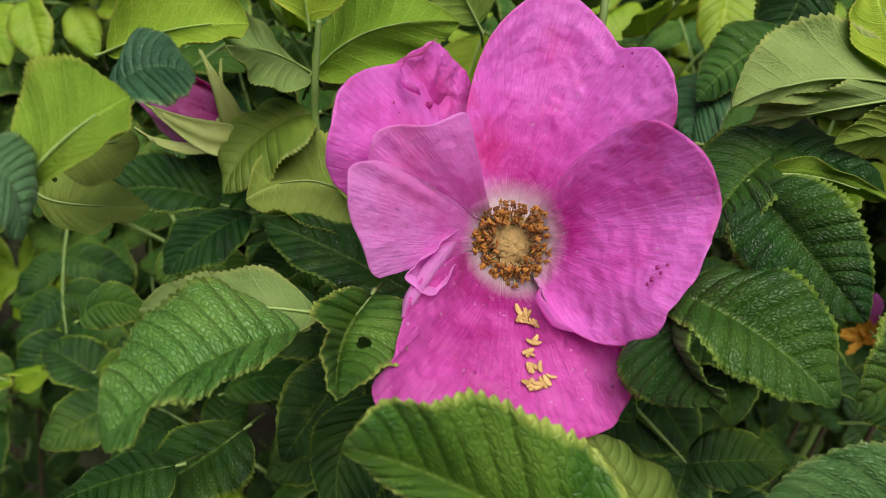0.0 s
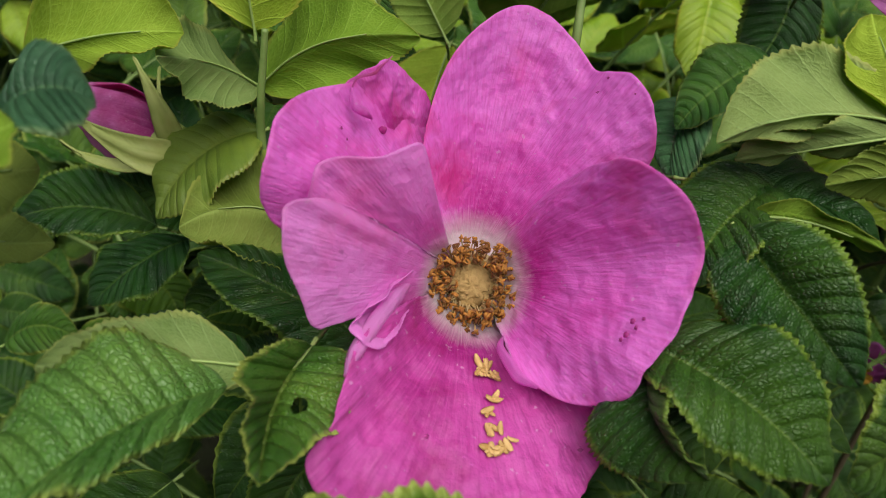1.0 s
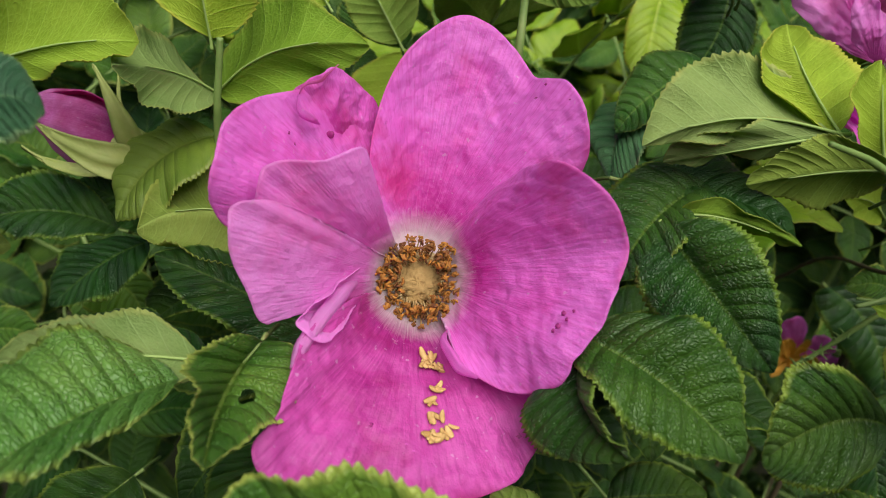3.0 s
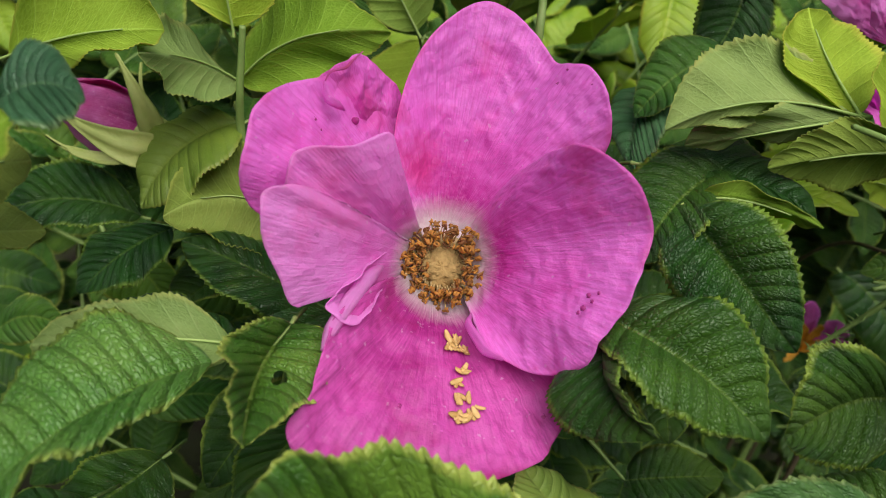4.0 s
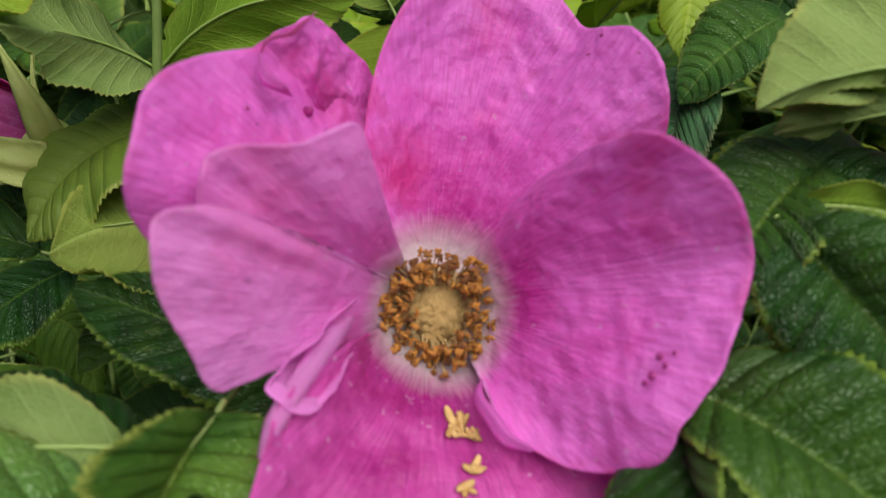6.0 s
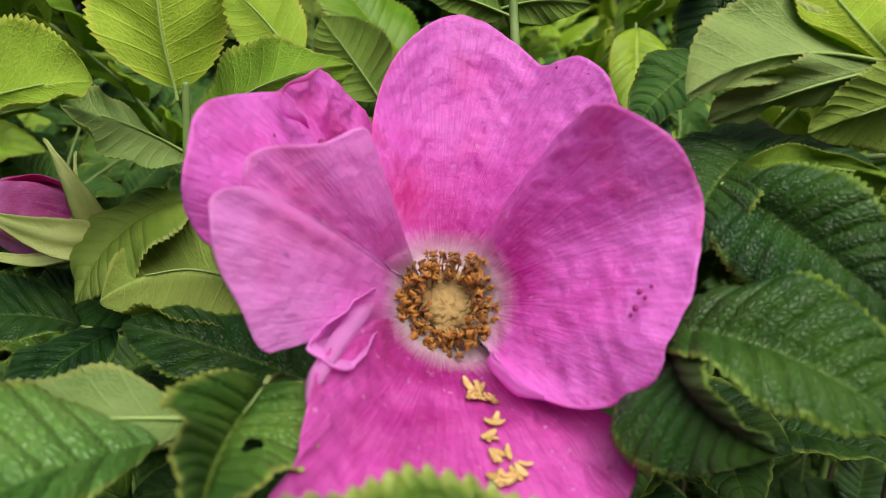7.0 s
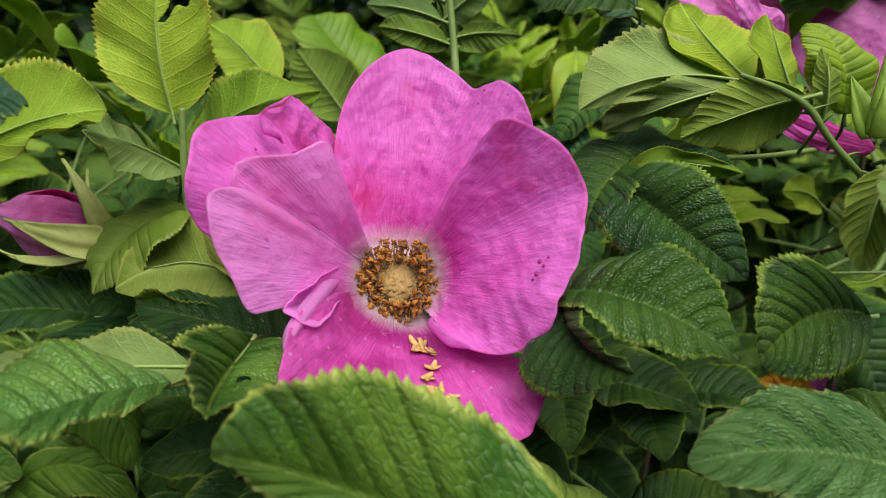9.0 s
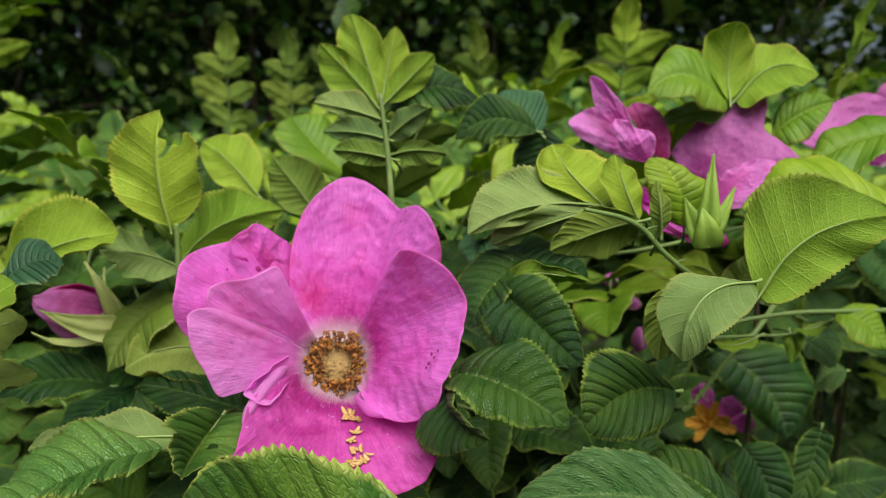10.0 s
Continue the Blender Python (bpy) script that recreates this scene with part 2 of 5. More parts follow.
    nt.links.new(math_node(nt, "ADD", math_node(nt, "MULTIPLY", cloud, 0.3), 0.28), bsdf.inputs["Roughness"])
    bsdf.inputs["Specular IOR Level"].default_value = 0.5
    bsdf.inputs["Sheen Weight"].default_value = 0.08
    bsdf.inputs["Sheen Roughness"].default_value = 0.4
    bump = add(nt, "ShaderNodeBump", Strength=0.9, Distance=0.0010)
    h = math_node(nt, "ADD", math_node(nt, "MULTIPLY", streak, 0.30), math_node(nt, "MULTIPLY", noise_node(nt, 300.0, 4.0, co, 0.55), 0.60))
    h = math_node(nt, "ADD", h, math_node(nt, "MULTIPLY", hair, 0.22))
    h = math_node(nt, "ADD", h, math_node(nt, "MULTIPLY", crease, 0.62))
    nt.links.new(math_node(nt, "ADD", h, math_node(nt, "MULTIPLY", grain, 0.12)), bump.inputs["Height"])
    nt.links.new(bump.outputs[0], bsdf.inputs["Normal"])
    thin_surface(nt, bsdf, col, (1.0, 0.74, 0.98, 1), 0.50)
    return mat


PETAL = petal_material("petal_pink", (0.64, 0.018, 0.36), (0.92, 0.074, 0.64), (0.99, 0.28, 0.88), 0.235, True)
PETAL_DEEP = petal_material("petal_deep_pink", (0.43, 0.008, 0.24), (0.68, 0.042, 0.41), (0.88, 0.16, 0.65), 0.24, True)
PETAL_BACK = petal_material("petal_pale_pink", (0.82, 0.12, 0.62), (0.96, 0.23, 0.79), (0.99, 0.42, 0.91), 0.07, True, 0.12, 0.45)
PETAL_CRIMSON = petal_material("petal_crimson", (0.54, 0.006, 0.13), (0.74, 0.035, 0.34), (0.86, 0.18, 0.58), 0.05)
PETAL_ROLLED = petal_material("petal_rolled_tip", (0.58, 0.008, 0.22), (0.80, 0.08, 0.52), (0.92, 0.27, 0.78), 0.01)
PETAL_BUD = petal_material("petal_bud_purple", (0.44, 0.008, 0.20), (0.68, 0.055, 0.46), (0.90, 0.36, 0.78), 0.03)
PETAL_MAUVE = petal_material("petal_mauve", (0.50, 0.04, 0.34), (0.66, 0.12, 0.50), (0.80, 0.26, 0.68), 0.06, False, 0.3, 0.6)


def grainy_material(name, a, b, scale, rough=0.7):
    mat, nt, bsdf = nodes_of(name)
    co = nt.nodes.new("ShaderNodeTexCoord").outputs["Object"]
    info = nt.nodes.new("ShaderNodeObjectInfo")
    f = math_node(nt, "ADD", math_node(nt, "MULTIPLY", noise_node(nt, scale, 3.0, co), 0.7), math_node(nt, "MULTIPLY", info.outputs["Random"], 0.5))
    nt.links.new(ramp(nt, f, [(0.25, a), (0.85, b)]), bsdf.inputs["Base Color"])
    bsdf.inputs["Roughness"].default_value = rough
    bump = add(nt, "ShaderNodeBump", Strength=0.6, Distance=0.0004)
    nt.links.new(noise_node(nt, scale * 3, 2.0, co), bump.inputs["Height"])
    nt.links.new(bump.outputs[0], bsdf.inputs["Normal"])
    return mat


ANTHER = grainy_material("anther_brown", (0.075, 0.018, 0.006), (0.52, 0.22, 0.03), 900.0)
FILAMENT = grainy_material("filament_straw", (0.42, 0.26, 0.10), (0.66, 0.50, 0.24), 600.0)
PISTIL = grainy_material("pistil_straw", (0.20, 0.11, 0.035), (0.46, 0.30, 0.11), 1000.0, 0.9)
POLLEN = grainy_material("shed_anther_yellow", (0.42, 0.24, 0.06), (0.72, 0.49, 0.19), 700.0)
ORANGE = grainy_material("faded_stamen_orange", (0.55, 0.22, 0.02), (0.72, 0.40, 0.04), 500.0)


# ---- meshes ----
def mm(p):
    return np.array(p, float) / 1000.0


def unit(v):
    return v / np.maximum(np.linalg.norm(v, axis=-1, keepdims=True), 1e-9)


def link_mesh(name, verts, faces, mats, parent=None, uvs=None, index=None, label="", smooth=True):
    me = bpy.data.meshes.new(name)
    me.from_pydata([tuple(v) for v in verts], [], faces)
    for m in mats:
        me.materials.append(m)
    if smooth:
        me.polygons.foreach_set("use_smooth", [True] * len(me.polygons))
    if index is not None:
        me.polygons.foreach_set("material_index", index)
    if uvs is not None:
        layer = me.uv_layers.new(name="UVMap")
        loops = np.empty(len(me.loops), dtype=np.int32)
        me.loops.foreach_get("vertex_index", loops)
        layer.data.foreach_set("uv", np.asarray(uvs, np.float32)[loops].ravel())
    me.update()
    ob = new(name, me)
    ob.parent = parent
    if parent is not None and parent.parent is None:
        ob.matrix_parent_inverse = Matrix.Translation(-parent.location)
    if label:
        tagged(ob, label)
    return ob


def sheet(grid, thick, uv, keep=None):
    """A closed thin sheet from a grid of points (rows, columns, 3). keep: a mask of the grid's cells."""
    rows, cols = grid.shape[:2]
    du = np.gradient(grid, axis=1)
    dv = np.gradient(grid, axis=0)
    nrm = unit(np.cross(du, dv))
    verts = np.concatenate([grid.reshape(-1, 3), (grid - nrm * thick).reshape(-1, 3)])
    n = rows * cols
    if keep is None:
        keep = np.ones((rows - 1, cols - 1), bool)
    faces, index, count = [], [], {}
    for i, j in np.argwhere(keep):
        a, b, c, d = i * cols + j, i * cols + j + 1, (i + 1) * cols + j + 1, (i + 1) * cols + j
        faces.append((a, b, c, d)), index.append(0)
        faces.append((n + d, n + c, n + b, n + a)), index.append(1)
        for e in ((a, b), (b, c), (c, d), (d, a)):
            count[e] = count.get(e, 0) + 1
    for a, b in count:
        if (b, a) not in count:
            faces.append((b, a, n + a, n + b)), index.append(0)
    return verts, faces, index, np.concatenate([uv.reshape(-1, 2)] * 2)


def spine(s, b, m, t):
    s = s[:, None]
    return b * (1 - s) * (1 - 2 * s) + m * 4 * s * (1 - s) + t * s * (2 * s - 1)


SEED = [0]


def blade(b, m, t, l, r, bow, rows=96, half=10, teeth=26, relief=0.0013, wave=0.0021, flaw="", taper=(0.58, 0.78)):
    """The grid and uv of a toothed, quilted leaf blade on its midrib b-m-t with edges l and r."""
    SEED[0] += 1
    rng = np.random.default_rng(SEED[0])
    s = np.linspace(0, 1, rows)
    u = np.linspace(-1, 1, 2 * half + 1)
    # rows follow the side veins, which run outward and towards the tip
    at = s[:, None] + 0.8 * np.abs(u)[None, :] * (s * (1 - s))[:, None]
    c = spine(at.ravel(), b, m, t).reshape(rows, 2 * half + 1, 3)
    length = np.linalg.norm(m - b) + np.linalg.norm(t - m)
    w = at ** taper[0] * np.clip(1 - at, 0, 1) ** taper[1] * 2 ** (taper[0] + taper[1])
    side = np.where(u[None, :, None] < 0, (l - m), (r - m))
    au = np.abs(u)[None, :, None]
    tooth = (at[:, -1] * teeth) % 1.0
    tooth = np.where(tooth < 0.72, tooth / 0.72, (1 - tooth) / 0.28)
    cut = 1 + (0.075 * (tooth - 0.55) * (0.7 + 0.6 * rng.random(rows)))[:, None] * (np.abs(u)[None, :] ** 10)
    grid = c + au * side * (w * cut)[:, :, None]
    du = np.gradient(grid, axis=1)
    dv = np.gradient(grid, axis=0)
    nrm = unit(np.cross(du, dv))
    wide = 0.5 * (np.linalg.norm(l - m) + np.linalg.norm(r - m))
    half_bow = bow * wide * 4 * np.abs(u) * (1 - np.abs(u))
    lift = half_bow[None, :] * w
    # quilting between the side veins
    quilt = np.abs(np.sin(np.pi * (11.0 * s[:, None] - 0.5))) ** 0.6
    relief = relief * min(1.0, length / 0.04)
    lift = lift + relief * (quilt - 0.5) * np.minimum(1, 4 * np.abs(u))[None, :] * w**0.5
    lift = lift - 0.0005 * np.exp(-((u / 0.07) ** 2))[None, :]
    # slow waves, stronger at the edge
    p1, p2, p3 = rng.random(3) * 6.28
    waves = np.sin(s[:, None] * 9 + p1 + u[None, :] * 1.3) + 0.6 * np.sin(s[:, None] * 21 + p2 + np.sign(u)[None, :] * p3)
    lift = lift + wave * waves * np.abs(u)[None, :] ** 1.5 * w * length / 0.045
    grid = grid + nrm * lift[:, :, None]
    uv = np.stack(np.broadcast_arrays(s[:, None], u[None, :] * 0.5 + 0.5), -1)
    keep = None
    if flaw:
        sc, uc = 0.5 * (s[1:] + s[:-1])[:, None], 0.5 * (u[1:] + u[:-1])[None, :]
        if flaw == "hole":
            keep = ((sc - 0.50) / 0.075) ** 2 + ((uc + 0.36) / 0.12) ** 2 > 1
        else:
            keep = ~((sc > 0.60 + 0.03 * np.sin(uc * 14)) & (uc < -0.12 - 0.10 * np.sin(sc * 30)))
    return grid, uv, keep


def leaflet_mesh(name, pts, tone, up, bow, parent, rows=130, half=11, flaw="", **more):
    if tone == "sheen":
        more["taper"] = (0.60, 0.48)
    if flaw:
        rows, half = 170, 40
    b, m, t, l, r = pts
    if up < 0:
        l, r = r, l
    more.setdefault("relief", {"young": 0.00012, "pale": 0.0002, "olive": 0.0002, "pale2": 0.0011, "mid": 0.0006, "sheen": 0.0009}.get(tone, 0.0005))
    grid, uv, keep = blade(b, m, t, l, r, bow, rows, half, flaw=flaw, **more)
    verts, faces, index, uvs = sheet(grid, 0.00012, uv, keep)
    return link_mesh(name, verts, faces, LEAF_MATS[tone], parent, uvs, index)


def tube(name, pts, radii, mat, parent=None, sides=8, label="", steps=10, along=None):
    """A tapered round stalk along a smooth line of points (metres)."""
    pts = np.array(pts, float)
    radii = np.interp(np.linspace(0, 1, (len(pts) - 1) * steps + 1), np.linspace(0, 1, len(radii)), radii)
    ext = np.vstack([2 * pts[0] - pts[1], pts, 2 * pts[-1] - pts[-2]])
    line = []
    for i in range(len(pts) - 1):
        p0, p1, p2, p3 = ext[i:i + 4]
        for k in np.arange(steps + (i == len(pts) - 2)) / steps:
            line.append(0.5 * (2 * p1 + (p2 - p0) * k + (2 * p0 - 5 * p1 + 4 * p2 - p3) * k**2 + (3 * p1 - p0 - 3 * p2 + p3) * k**3))
    line = np.array(line)
    tan = unit(np.gradient(line, axis=0))
    ref = np.array([0.31, 0.27, 0.91]) if abs(tan[0][2]) < 0.8 else np.array([0.9, 0.3, 0.1])
    x = unit(np.cross(tan, ref))
    y = np.cross(tan, x)
    ang = np.linspace(0, 2 * np.pi, sides, endpoint=False)
    ring = (np.cos(ang)[None, :, None] * x[:, None] + np.sin(ang)[None, :, None] * y[:, None]) * radii[:, None, None]
    verts = (line[:, None] + ring).reshape(-1, 3)
    faces = []
    for i in range(len(line) - 1):
        for j in range(sides):
            k = (j + 1) % sides
            faces.append((i * sides + j, i * sides + k, (i + 1) * sides + k, (i + 1) * sides + j))
    faces.append(tuple(range(sides))[::-1])
    faces.append(tuple(range(len(verts) - sides, len(verts))))
    uvs = None if along is None else np.stack([np.repeat(np.full(len(line), along), sides), np.tile(ang / 6.3, len(line))], -1)
    return link_mesh(name, verts, faces, [mat], parent, uvs, label=label)


def holder(name, label, category, group="", place=(0, 0, 0)):
    ob = new(name)
    ob.location = place
    ob.empty_display_size = 0.01
    return tagged(ob, label, category, group)


def leaflet(b, m, t, l, r, tone, up, bow, flaw=""):
    return [mm(p) for p in (b, m, t, l, r)], tone, up, bow, flaw


def rose_leaf(label, leaflets):
    """A rose leaf of one or more leaflets on their short stalks."""
    leaf = holder("rose_leaf", label, "leaf", "rose leaves")
    root = sum(pts[0] for pts, *_ in leaflets) / len(leaflets)
    for pts, tone, up, bow, flaw in leaflets:
        blade_ob = leaflet_mesh("leaflet", pts, tone, up, bow, leaf, flaw=flaw)
        b, m, t, l, r = pts
        out = unit(b - m)
        low = -unit(np.cross(t - b, l - r)) * up * 0.0009
        tube("midrib", [b + out * 0.003 + low, b + low, 0.375 * b + 0.75 * m - 0.125 * t + low, m + low, 0.75 * m + 0.375 * t - 0.125 * b + low], [0.0006, 0.00042, 0.00032, 0.00024, 0.00014], VEIN, blade_ob, 6, steps=6)
        tube("petiole", [b + low, b + out * 0.003 + np.array([0, 0.003, -0.002]), b + out * 0.005 + np.array([0, 0.008, -0.005])], [0.0005, 0.0005, 0.0005], PETIOLE, blade_ob, 6, steps=4)
    return leaf


# ---- petals ----
def petal_grid(b, m, t, l1, r1, l2, r2, bow=0.0, ruffle=0.0012, notches=(), base_half=0.003, crumple=0.0007, rows=56, half=22, blunt=2.1):
    """A petal on its middle line b-m-t; l1, r1 are its edges at 0.4 of its length, l2, r2 at 0.78."""
    SEED[0] += 1
    rng = np.random.default_rng(SEED[0] + 500)
    k = np.linspace(0, 1, rows)
    s = 1 - (1 - k) ** 1.35
    c = spine(s, b, m, t)
    s1, s2 = 0.4, 0.78
    c1, c2 = spine(np.array([s1]), b, m, t)[0], spine(np.array([s2]), b, m, t)[0]

    def edge(e1, e2):
        v1, v2 = e1 - c1, e2 - c2
        v0 = unit(v1) * base_half
        q = s[:, None]
        curve = v0 * (q - s1) * (q - s2) / (s1 * s2) + v1 * q * (q - s2) / (s1 * (s1 - s2)) + v2 * q * (q - s1) / (s2 * (s2 - s1))
        over = np.clip((q - s2) / (1 - s2), 0, 1)
        flat = np.clip(curve, -9, 9)
        top = v2 + (v2 - v1) * 0.15 * over
        body = np.where(q <= s2, flat, top)
        return body * (1 - over**blunt) ** (1 / blunt)

    el, er = edge(l1, l2), edge(r1, r2)
    u = np.sin(np.linspace(-1, 1, 2 * half + 1) * np.pi / 2)
    side = np.where(u[None, :, None] < 0, el[:, None], er[:, None])
    scale = np.ones((rows, 2 * half + 1))
    rag = np.convolve(rng.standard_normal(rows + 6), np.ones(4) / 4, "same")[3:-3] * 0.012
    scale = scale + rag[:, None] * np.abs(u)[None, :] ** 6
    for sign, at, deep, broad in notches:
        scale = scale - deep * np.exp(-(((s[:, None] - at) / broad) ** 2)) * (np.clip(u * sign, 0, 1)[None, :] ** 2)
    grid = c[:, None, :] + np.abs(u)[None, :, None] * side * scale[:, :, None]
    nrm = unit(np.cross(np.gradient(grid, axis=1), np.gradient(grid, axis=0)))
    wide = 0.5 * (np.linalg.norm(el, axis=1) + np.linalg.norm(er, axis=1))
    lift = bow * wide[:, None] * 4 * (np.abs(u) * (1 - np.abs(u)))[None, :]
    p = rng.random(6) * 6.28
    lift = lift + ruffle * (np.sin(s[:, None] * 7 + p[0] + u[None] * 3) + 0.6 * np.sin(u[None] * 9 + p[1] + s[:, None] * 4)
                            + 0.5 * np.sin(s[:, None] * 19 + p[2] + u[None] * 2)) * (0.25 + np.maximum(np.abs(u)[None], s[:, None]) ** 3) * np.minimum(1, 3 * s)[:, None]
    if crumple:
        for i in range(rows):
            for j in range(2 * half + 1):
                g = Vector(grid[i, j]) * 85 + Vector((SEED[0] * 7.3, 0, 0))
                ridge = 1 - 2.2 * abs(noise.noise(g)) + 0.5 * (1 - 2.2 * abs(noise.noise(g * 2.3)))
                lift[i, j] += crumple * ridge * min(1, 2.5 * s[i]) * (0.45 + 0.55 * max(abs(u[j]), s[i]) ** 2)
    # long soft furrows that fan out from the claw
    lift = lift + 0.00035 * np.sin(u[None] * 26 + p[3]) * s[:, None] * (1 - s[:, None]) * 2
    grid = grid + nrm * lift[:, :, None]
    uv = np.stack(np.broadcast_arrays(s[:, None], u[None, :] * 0.5 + 0.5), -1)
    return grid, uv


def fan_grid(b, edge, cup=0.0, ruffle=0.0005, crumple=0.0007, claw=0.0025, furrow=0.00012, rows=76, cols=96):
    """A petal fanned out from its claw b to a smooth rim through the edge points. cup: how far its middle bulges forward."""
    SEED[0] += 1
    rng = np.random.default_rng(SEED[0] + 500)
    edge = np.array(edge)
    ext = np.vstack([2 * edge[0] - edge[1], edge, 2 * edge[-1] - edge[-2]])
    u = np.linspace(0, 1, cols)
    at = u * (len(edge) - 1)
    i = np.minimum(at.astype(int), len(edge) - 2)
    k = (at - i)[:, None]
    p0, p1, p2, p3 = ext[i], ext[i + 1], ext[i + 2], ext[i + 3]
    rim = 0.5 * (2 * p1 + (p2 - p0) * k + (2 * p0 - 5 * p1 + 4 * p2 - p3) * k**2 + (3 * p1 - p0 - 3 * p2 + p3) * k**3)
    lateral = unit(edge[-1] - edge[0])
    root = b + lateral * claw * (2 * u - 1)[:, None]
    s = np.linspace(0, 1, rows)
    out = unit(edge.mean(0) - b)
    face = unit(np.cross(lateral, out))
    span = np.linalg.norm(rim - root, axis=1)
    q = s[:, None, None]
    grid = root[None] * (1 - q) + rim[None] * q
    # the middle of the petal follows a rounder line than its rim
    soft = np.stack([np.convolve(np.pad(rim[:, a], 22, "edge"), np.hanning(45) / np.hanning(45).sum(), "valid") for a in range(3)], -1)
    grid = grid + (soft - rim)[None] * (4 * q * (1 - q)) * 0.6 * np.sin(np.pi * u)[None, :, None] ** 0.7
    lift = cup * 4 * s[:, None] * (1 - s[:, None]) * np.sin(np.pi * np.clip(u, 0.02, 0.98))[None] ** 0.9
    p = rng.random(6) * 6.28
    w = 2 * u[None] - 1
    lift = lift + ruffle * (np.sin(s[:, None] * 7 + p[0] + w * 3) + 0.7 * np.sin(w * 11 + p[1] + s[:, None] * 3) + 0.5 * np.sin(w * 23 + p[2])) * s[:, None] ** 2
    for a in range(rows):
        for c in range(cols):
            g = Vector(grid[a, c]) * 80 + Vector((SEED[0] * 7.3, 0, 0))
            ridge = 0.6 - 2.4 * abs(noise.noise(g)) + 0.6 * (0.6 - 2.4 * abs(noise.noise(g * 2.6))) + 0.28 * (0.6 - 2.4 * abs(noise.noise(g * 6.0)))
            lift[a, c] += crumple * ridge * min(1.0, 2.2 * s[a]) * (0.6 + 0.4 * s[a])
    lift = lift + furrow * np.sin(w * 40 + p[3] + 2 * np.sin(3 * w)) * s[:, None] * (1.15 - s[:, None])
    grid = grid + face * lift[:, :, None]
    uv = np.stack(np.broadcast_arrays(s[:, None], u[None, :] * 1.0), -1)
    return grid, uv


def fan_petal(parent, b, edge, mats=None, label="", name="petal", **more):
    grid, uv = fan_grid(mm(b), [mm(e) for e in edge], **more)
    verts, faces, index, uvs = sheet(grid, 0.0002, uv)
    ob = link_mesh(name, verts, faces, mats or (PETAL, PETAL_BACK), parent, uvs, index, label)
    return ob, grid


def petal(parent, *pts, mats=None, label="", **more):
    grid, uv = petal_grid(*[mm(p) for p in pts], **more)
    verts, faces, index, uvs = sheet(grid, 0.00018, uv)
    ob = link_mesh("petal", verts, faces, mats or (PETAL, PETAL_BACK), parent, uvs, index, label)
    return ob, grid


def curl(parent, pts, radii, mat, label=""):
    """A rolled petal edge along a line of points."""
    return tube("rolled_edge", [mm(p) for p in pts], [r / 1000 for r in radii], mat, parent, 9, label, 9, along=0.9)


# ---- ground ----
def ground_sheet():
    size, n = 60.0, 60
    xs = np.linspace(-1, 1, n + 1)
    xs = np.sign(xs) * np.abs(xs) ** 2.2 * size
    gx, gy = np.meshgrid(xs, xs + 4.0)
    gz = 0.04 * np.sin(gx * 0.9) * np.cos(gy * 0.7)
    verts = np.stack([gx, gy, gz], -1).reshape(-1, 3)
    m = n + 1
    faces = [(i * m + j, i * m + j + 1, (i + 1) * m + j + 1, (i + 1) * m + j) for i in range(n) for j in range(n)]
    mat, nt, bsdf = nodes_of("soil_and_moss")
    co = nt.nodes.new("ShaderNodeTexCoord").outputs["Object"]
    col = ramp(nt, noise_node(nt, 6.0, 6.0, co), [(0.35, (0.03, 0.022, 0.013)), (0.55, (0.05, 0.06, 0.02)), (0.75, (0.05, 0.09, 0.025))])
    nt.links.new(col, bsdf.inputs["Base Color"])
    bsdf.inputs["Roughness"].default_value = 0.95
    bump = add(nt, "ShaderNodeBump", Strength=0.8, Distance=0.03)
    nt.links.new(noise_node(nt, 30.0, 5.0, co), bump.inputs["Height"])
    nt.links.new(bump.outputs[0], bsdf.inputs["Normal"])
    ob = link_mesh("ground", verts, faces, [mat])
    tagged(ob, "dark mossy soil under the hedge", "ground", kind="structure")


ground_sheet()

# ---- the open flower ----
HEART = mm((60, 200, 953))
FACE = unit(np.array([0.0, -0.86, 0.50]))
flower = holder("rose_flower", "wide-open magenta-pink wild rose with crumpled petals around brown stamens", "flower", "rose flowers", HEART)
fan_petal(flower, (56, 213, 952), ((22, 187, 963), (17, 182, 970), (15, 179, 979), (15, 183, 986), (16, 188, 991), (20, 197, 993), (26, 207, 993), (30, 214, 995), (33, 220, 996), (38, 226, 992), (43, 232, 985), (46, 231, 976), (49, 225, 964)), cup=0.002, label="broad petal behind with a rolled crimson tip")
fan_petal(flower, (40, 214, 973), ((30, 207, 984), (27, 205, 992), (28, 207, 995), (31, 210, 997), (33, 214, 998), (38, 219, 994), (44, 226, 987), (45, 224, 978)), mats=(PETAL, PETAL), cup=0.0012, crumple=0.0008, ruffle=0.0003, name="petal_fold", label="rolled crimson petal tip")
fan_petal(flower, (60, 209, 955), ((50, 207, 961), (45, 209, 971), (44, 215, 986), (47, 222, 999), (53, 229, 1007), (61, 234, 1012), (69, 233, 1011), (76, 229, 1007), (81, 225, 1002), (84, 220, 1003), (88, 214, 1004), (92, 208, 999), (95, 207, 989), (93, 214, 975)), cup=-0.003, label="tall notched petal")
_, skirt = fan_petal(flower, (59, 202, 949), ((74, 190, 939), (85, 181, 939), (92, 175, 939), (90, 167, 934), (86, 161, 931), (78, 155, 931), (67, 150, 929), (52, 146, 930), (37, 146, 935), (32, 149, 941), (35, 156, 944), (36, 164, 949), (38, 171, 954), (45, 185, 954)), mats=(PETAL_DEEP, PETAL), cup=0.001, crumple=0.0009, claw=0.004, label="drooping lower petal")
